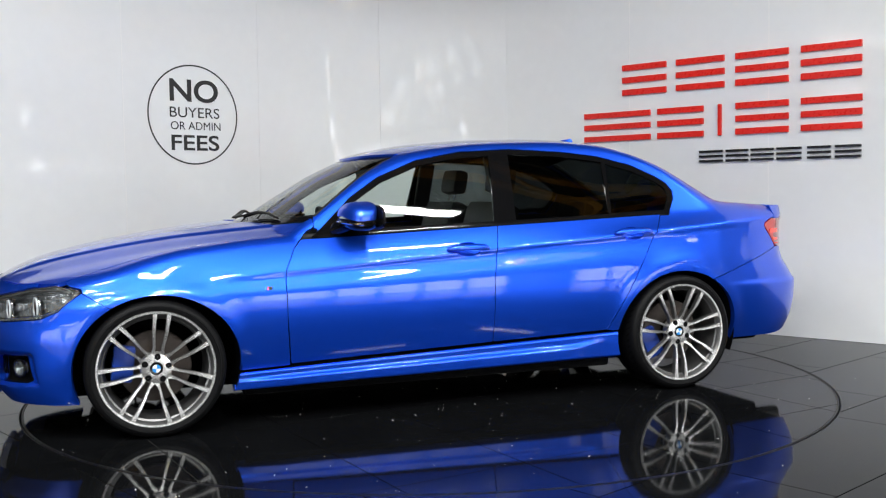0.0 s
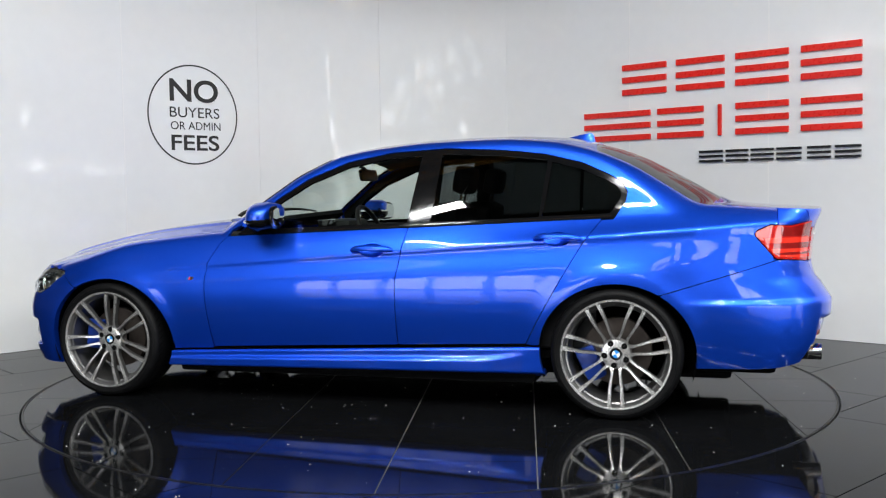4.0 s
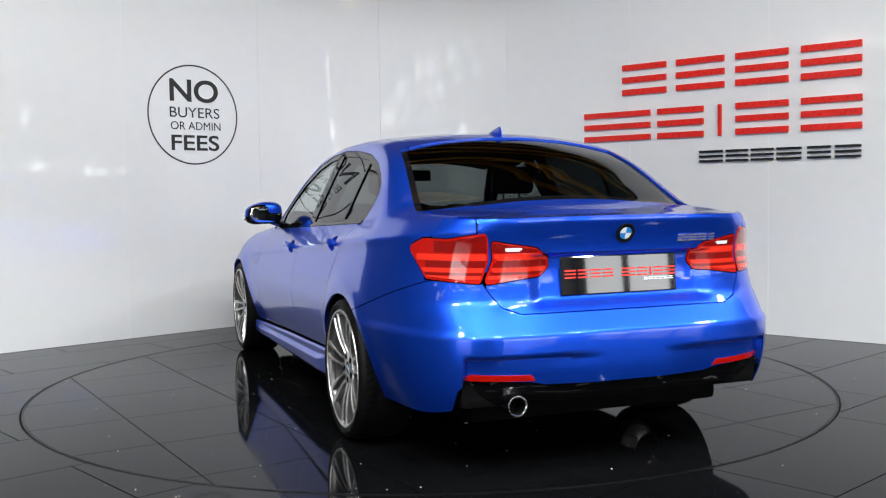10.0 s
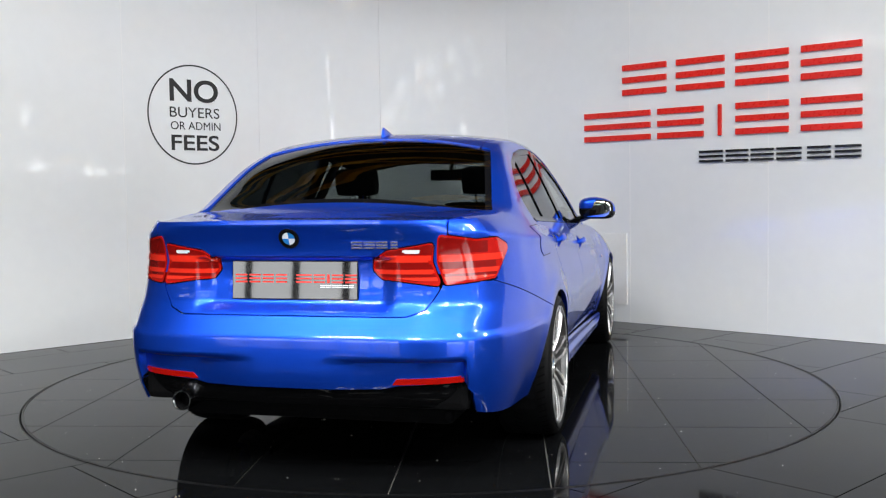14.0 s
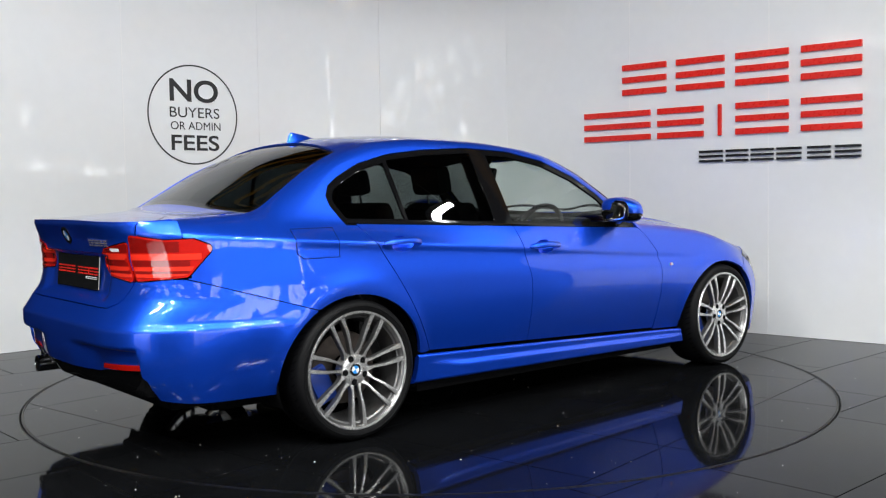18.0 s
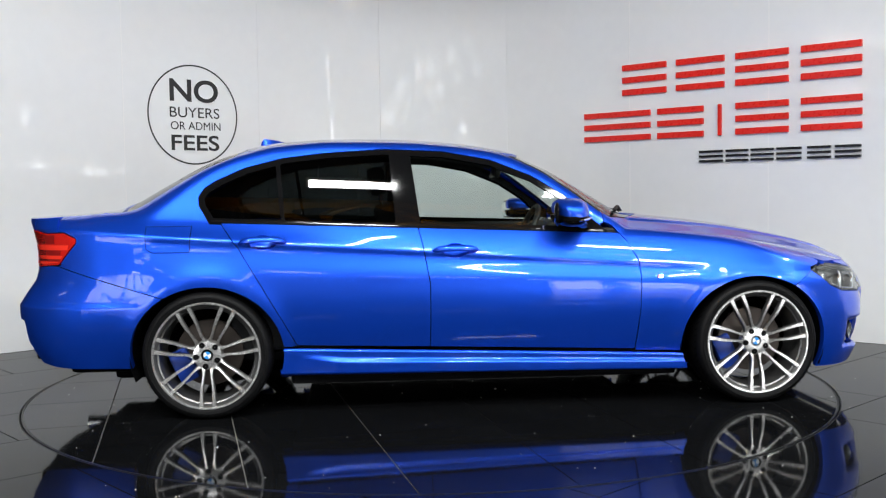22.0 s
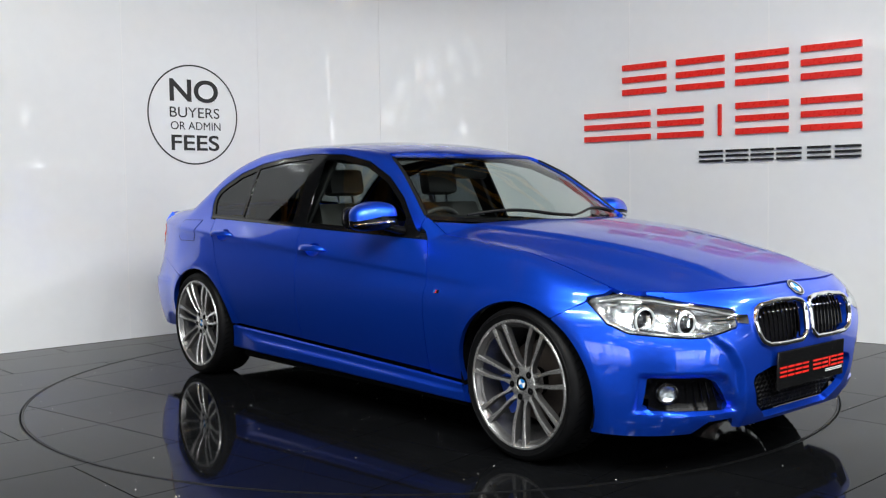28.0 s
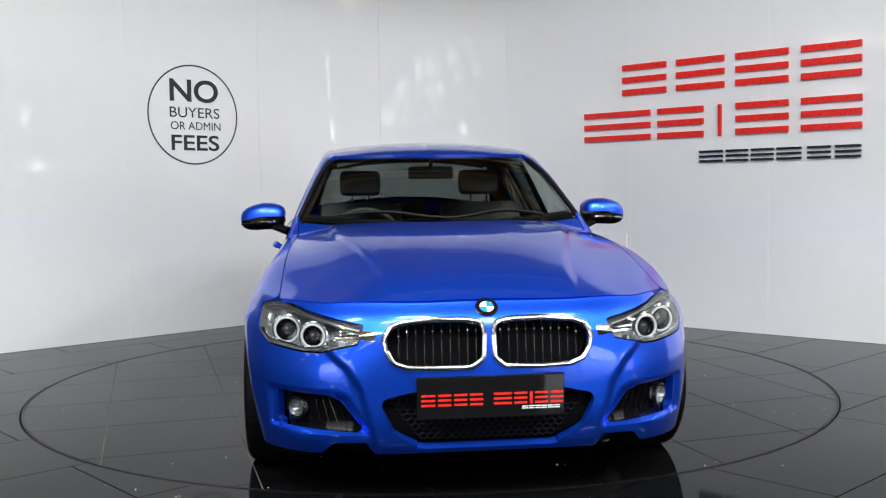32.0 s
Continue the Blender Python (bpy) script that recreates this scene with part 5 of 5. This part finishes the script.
def shell_height(x, y):
    a = np.linspace(.25, 1.5, 500)
    p = shell(np.full(500, x), a)
    return np.interp(-y, -p[:, 1], p[:, 2])


def small_things():
    vs, fs = [], []
    n = 16
    for i in range(n + 1):
        u = i / n
        h = .062 * (u ** 1.0) * (1 if u < .86 else max(0, (1 - u) / .14) ** .5)
        w = .026 * math.sin(math.pi * min(1, u * .8 + .16)) + .002
        x = -1.030 - .185 * u
        zb = float(top(np.array(x), np.array(0.0))) - .006
        for t, k in ((-1, 0), (-.55, .35), (-.16, .9), (0, 1), (.16, .9), (.55, .35), (1, 0)):
            vs.append((x, w * t, zb + h * k))
    for i in range(n):
        for j in range(6):
            fs.append((i * 7 + j, i * 7 + j + 1, i * 7 + 8 + j, i * 7 + 7 + j))
    put("roof_antenna", (vs, fs), PAINT, CAR, None, "shark-fin roof antenna")
    roundel(CAR, on_end(1, .0005, .700, .004), .041)
    roundel(CAR, on_end(-1, .0005, .945, .005), .041)
    # boot lettering as plain chrome bars
    for i, (y0, y1) in enumerate(((-.245, -.288), (-.294, -.337), (-.343, -.386), (-.398, -.425))):
        m = on_end(-1, (y0 + y1) / 2, .918, .002)
        bm = bmesh.new()
        for dz in (-.011, 0, .011):
            box(bm, -abs(y1 - y0) / 2, abs(y1 - y0) / 2, dz - .0028, dz + .0028, 0, .003)
        part("badge_bar", bm, ALLOY, CAR, "small chrome model badge").matrix_basis = m
    # exhaust on one side
    vs, fs = spin_profile([(.034, .0), (.036, .002), (.0405, .002), (.0405, -.13), (.034, -.13), (.034, 0)], 32, "z")
    pipe = put("exhaust", (vs, fs), CHROME, CAR, Matrix.Translation((-2.372, .478, .300)) @ Euler((0, -math.pi / 2, 0)).to_matrix().to_4x4(), "chrome exhaust tailpipe")
    # near-black lining and end disc inside the pipe
    put("pipe_lining", spin_profile([(.001, -.05), (.0335, -.05), (.0335, -.004)], 24, "z"), DARK, pipe)
    # reflectors low on the rear bumper
    skin("rear_reflector", rear_map, steps(.3, .8, .008), steps(.375, .45, .004),
         lambda P: distance([(.40, .392), (.665, .402), (.662, .426), (.42, .416)], np.abs(P[..., 1]), P[..., 2]), RED_LAMP, CAR, .012, "red bumper reflector", True, .003)
    # fuel flap
    flap = [(-1.695, .962), (-1.475, .962), (-1.478, .835), (-1.66, .835), (-1.69, .855)]
    skin("fuel_flap", shell, *shell_grid(-1.74, -1.43, 8, 30, .006), lambda P: side_region(flap, P) + .002, PAINT, CAR, .004, "flush fuel filler flap", right=True, push=.0022)
    loop = [on_side(q.x, q.y, .0004).translation for q in outline_points(flap, .001)]
    put("flap_seam", tube([(v.x, -v.y, v.z) for v in loop], .0014, True, 1, 6), DARK, CAR, None, "dark seam round the filler flap")
    # small three-colour badges on the front wings
    for side in (1, -1):
        m = on_side(.885, .668, .001)
        m = m if side > 0 else mirrored(m)
        for i, mt in enumerate((ROUNDEL_BLUE, CALIPER, RED, CHROME)):
            bm = bmesh.new()
            w = .006 if i < 3 else .018
            x0 = -.018 + i * .0065
            poly_prism(bm, [(x0, -.008), (x0 + w, -.008), (x0 + w + .004, .008), (x0 + .004, .008)], .0025)
            part("wing_badge", bm, mt, CAR).matrix_basis = m
    # rubber strips down the sides of both screens
    for side in (1, -1):
        for xs, edge in ((np.linspace(.17, .62, 24), lambda x: .522 + .35 * (x - .09)),):
            pts = [(x, side * edge(x), float(shell_height(x, edge(x))) - .002) for x in xs]
            put("screen_strip", tube(pts, .006, False, 1.5, 8), PLASTIC, CAR, None, "black rubber screen strip")
    # wipers
    for y0, y1 in ((-.55, .02), (.02, .50)):
        pts = []
        for t in np.linspace(0, 1, 12):
            y = y0 + (y1 - y0) * t
            x = .935 - .593 * y * y - .015 - .05 * math.sin(math.pi * t)
            pts.append((x, y, float(top(np.array(x), np.array(y))) + .012 + .01 * math.sin(math.pi * t)))
        w = put("wiper", tube(pts, .006, False, 1.6), PLASTIC, CAR, None, "black windscreen wiper")
        put("wiper_blade", tube([(p[0] - .012, p[1], p[2] - .006) for p in pts[2:]], .004), DARK, w)


def interior():
    """Black leather seats, dashboard, wheel, mirror and linings behind the glass."""
    def seat_set(x, y, w, front):
        bm = bmesh.new()
        box(bm, x - .26, x + .26, y - w, y + w, .30, .52, .06)
        s = part("car_seat", bm, LEATHER, CAR, "black leather seat", True)
        bm = bmesh.new()
        box(bm, -.07, .07, -w, w, 0, .62 if front else .50, .05, Matrix.Translation((x - .27, y, .46)) @ Euler((0, -.30, 0)).to_matrix().to_4x4())
        part("seat_back", bm, LEATHER, s, "", True)
        if front:
            rests = (y,)
        else:
            rests = (y - .38, y, y + .38)
        for ry in rests:
            bm = bmesh.new()
            m = Matrix.Translation((x - .47 if front else x - .45, ry, 1.06 if front else .90)) @ Euler((0, -.2, 0)).to_matrix().to_4x4()
            box(bm, -.05, .05, -.125, .125, .045 if front else .02, .20 if front else .15, .04, m)
            part("headrest", bm, LEATHER, s, "", True)
            for dy in (-.05, .05):
                put("headrest_post", tube([(m @ Vector((0, dy, -.05))), (m @ Vector((0, dy, .07)))], .006), CHROME, s)
    seat_set(-.05, .37, .25, True)
    seat_set(-.05, -.37, .25, True)
    seat_set(-.92, 0, .62, False)
    bm = bmesh.new()
    box(bm, .38, .80, -.70, .70, .62, .88, .06)
    d = part("dashboard", bm, PLASTIC, CAR, "black dashboard", True)
    bm = bmesh.new()
    box(bm, .36, .56, -.56, -.20, .84, .955, .04)
    part("instrument_hood", bm, PLASTIC, d, "", True)
    bm = bmesh.new()
    box(bm, .42, .45, -.12, .12, .86, .96, .012)
    part("centre_screen", bm, GLOSS_BLACK, d, "", True)
    m = Matrix.Translation((.27, -.37, .86)) @ Euler((0, -1.15, 0)).to_matrix().to_4x4()
    wheel = put("steering_wheel", torus(.185, .015, 40, 10), LEATHER, CAR, m, "black three-spoke steering wheel")
    put("wheel_hub", ball(.06, 1, 1, .5, 16, 8), PLASTIC, wheel)
    for a in (0, math.pi, -math.pi / 2):
        put("wheel_spoke", tube([(0, 0, 0), (.18 * math.sin(a) * 1.0, 0 + .18 * math.cos(a), 0)], .014, False, 1.4), PLASTIC, wheel)
    bm = bmesh.new()
    box(bm, -.018, .018, -.125, .125, -.035, .035, .015, pose(.16, 0, 1.225, 0, 12, 0))
    r = part("rear_view_mirror", bm, PLASTIC, CAR, "black interior mirror", True)
    put("mirror_stem", tube([(.17, 0, 1.25), (.24, 0, 1.31)], .012), PLASTIC, r)
    bm = bmesh.new()
    box(bm, -1.85, -1.20, -.56, .56, .90, .935, .015)
    part("parcel_shelf", bm, PLASTIC, CAR, "black parcel shelf")
    bm = bmesh.new()
    box(bm, -1.25, .75, -.74, .74, .27, .31)
    part("cabin_floor", bm, DARK, CAR, "dark carpeted floor")
    for s in (1, -1):
        bm = bmesh.new()
        box(bm, -1.30, .70, s * .735 - .02, s * .735 + .02, .32, .92, .015)
        part("door_lining", bm, PLASTIC, CAR, "black door trim")
        bm = bmesh.new()
        box(bm, -.47, -.37, -.012, .012, 0, .42, .008, Matrix.Translation((0, s * .735, .93)) @ Euler((s * .50, 0, 0)).to_matrix().to_4x4())
        part("pillar_lining", bm, PLASTIC, CAR, "black pillar trim")
    skin("headlining", flat_top, steps(-1.30, .20, .05), steps(-.53, .53, .05), lambda P: np.abs(P[..., 1]) - .52, HEADLINING, CAR, 0, "dark grey headlining", push=-.04)


LENS_DARK = material("projector_glass", (.03, .03, .035), .04, 0, .1, 20, Coat_Weight=1.0)
MIRROR = material("mirror", (.88, .89, .9), .02, 1)
HEADLINING = material("headlining_cloth", (.05, .05, .052), .9, 0, .2, 40)
headlamps()
tail_lamps()
grille()
plate(1, .396, .020, radians(-2), .042, -.028)
plate(-1, .780, .014, radians(4), .033, -.010)
handles()
handle_cups()
mirrors()
small_things()
interior()

# ---- signs on the walls ----


def on_wall(u, z, off=.0):
    """A pose on a flat wall, u metres from the sharp corner (right wall positive): x along the wall to the right, y up, z to the room."""
    p, n = wall_path((abs(u) - SHIFT) * (1 if u > 0 else -1), off)
    nv = Vector((n.x, n.y, 0))
    y = Vector((0, 0, 1))
    m = Matrix((y.cross(nv), y, nv)).transposed().to_4x4()
    m.translation = (p.x, p.y, z)
    return m


def text_mesh(body, size, bold=0.0):
    c = bpy.data.curves.new("lettering", "FONT")
    c.body, c.size, c.align_x, c.offset, c.extrude = body, size, "LEFT", bold, .0006
    ob = new("lettering", c)
    me = bpy.data.meshes.new_from_object(ob.evaluated_get(bpy.context.evaluated_depsgraph_get()))
    bpy.data.objects.remove(ob)
    bpy.data.curves.remove(c)
    return me


def sticker():
    sign = empty("round_sign", on_wall(-2.465, 1.786, .002))
    tagged(sign, "black vinyl notice in a thin ring on the wall", "sign")
    vs, fs = spin_profile([(.408, 0), (.408, .001), (.396, .001), (.396, 0)], 96, "z")
    link("ring", mesh_of("ring", vs, fs, False), VINYL, sign)
    for body, x0, x1, z0, z1, bold in (("NO", -.211, .229, .103, .288, .004), ("BUYERS", -.214, .236, -.024, .060, .0), ("OR ADMIN", -.208, .244, -.123, -.058, .0), ("FEES", -.206, .228, -.293, -.165, .003)):
        me = text_mesh(body, .2, bold)
        co = np.array([v.co for v in me.vertices])
        lo, hi = co.min(0), co.max(0)
        for v in me.vertices:
            v.co = (x0 + (v.co.x - lo[0]) / (hi[0] - lo[0]) * (x1 - x0), z0 + (v.co.y - lo[1]) / (hi[1] - lo[1]) * (z1 - z0), v.co.z + .0006)
        link("lettering", me, VINYL, sign)


def firm_sign():
    """The firm's name as plain raised bars in its colours."""
    rows = (("red", RED, 1.905, 2.155, ((2.326, 2.728), (2.818, 3.227), (3.319, 3.732), (3.825, 4.257)), "red raised bar sign on the white wall"),
            ("red", RED, 1.532, 1.775, ((1.952, 2.584), (2.651, 3.053), (3.176, 3.204), (3.320, 3.734), (3.827, 4.262)), "red raised bar sign on the white wall"),
            ("black", BLACK, 1.328, 1.420, ((3.019, 3.215), (3.242, 3.421), (3.443, 3.620), (3.645, 3.830), (3.875, 4.045), (4.075, 4.257)), "black raised bar sign on the white wall"))
    for colour, mat, z0, z1, spans, lab in rows:
        for u0, u1 in spans:
            sign = empty("wall_sign", on_wall((u0 + u1) / 2, (z0 + z1) / 2, .0))
            tagged(sign, lab, "sign", "bars of the wall sign")
            h, w = z1 - z0, u1 - u0
            bars = (0, .5, 1) if w > .1 else (0,)
            th = h * .19 if w > .1 else h
            for k in bars:
                bm = bmesh.new()
                y0 = -h / 2 + k * (h - th)
                box(bm, -w / 2, w / 2, y0, y0 + th, .001, .022, .0015)
                part("bar", bm, mat, sign)


def grit():
    """Pale specks of grit scattered over the polished floor."""
    rnd = random.Random(7)
    for name, parent, inside in (("floor_grit", None, False), ("turntable_grit", TABLE, True)):
        vs, fs = [], []
        for _ in range(330):
            if inside:
                r, a = DISC_R * math.sqrt(rnd.random()) * .99, rnd.uniform(0, 2 * math.pi)
                x, y = r * math.cos(a), r * math.sin(a)
            else:
                x, y = rnd.uniform(-3.3, 3.3), rnd.uniform(-3.6, 2.5)
                if math.hypot(x, y) < DISC_R + .03 or not in_stand((x, y), .05):
                    continue
            s = rnd.choice((.0012, .0014, .0018, .0022, .0034)) * (1.0 if rnd.random() < .93 else 1.5)
            b = len(vs)
            k = 5
            for j in range(k):
                a = 2 * math.pi * j / k
                q = s * rnd.uniform(.6, 1.2)
                vs.append((x + q * math.cos(a), y + q * math.sin(a), .0004))
            vs.append((x, y, .0004 + s * .8))
            fs += [(b + j, b + (j + 1) % k, b + k) for j in range(k)]
        ob = link(name, mesh_of(name, vs, fs, False), SPECK, parent)
        tagged(ob, kind="stuff")
        if not inside:
            tagged(ob, "pale specks of grit on the polished tiles", "grit")


sticker()
firm_sign()
grit()


def motions():
    rows, table = [], []
    for t, a in TURN:
        m = pose(0, 0, 0, 0, 0, a)
        table.append((t, m))
        rows.append((t, m @ Matrix.Translation((-CAR_AXIS[0], -CAR_AXIS[1], 0))))
    walk(TABLE, table)
    walk(CAR, rows)


motions()
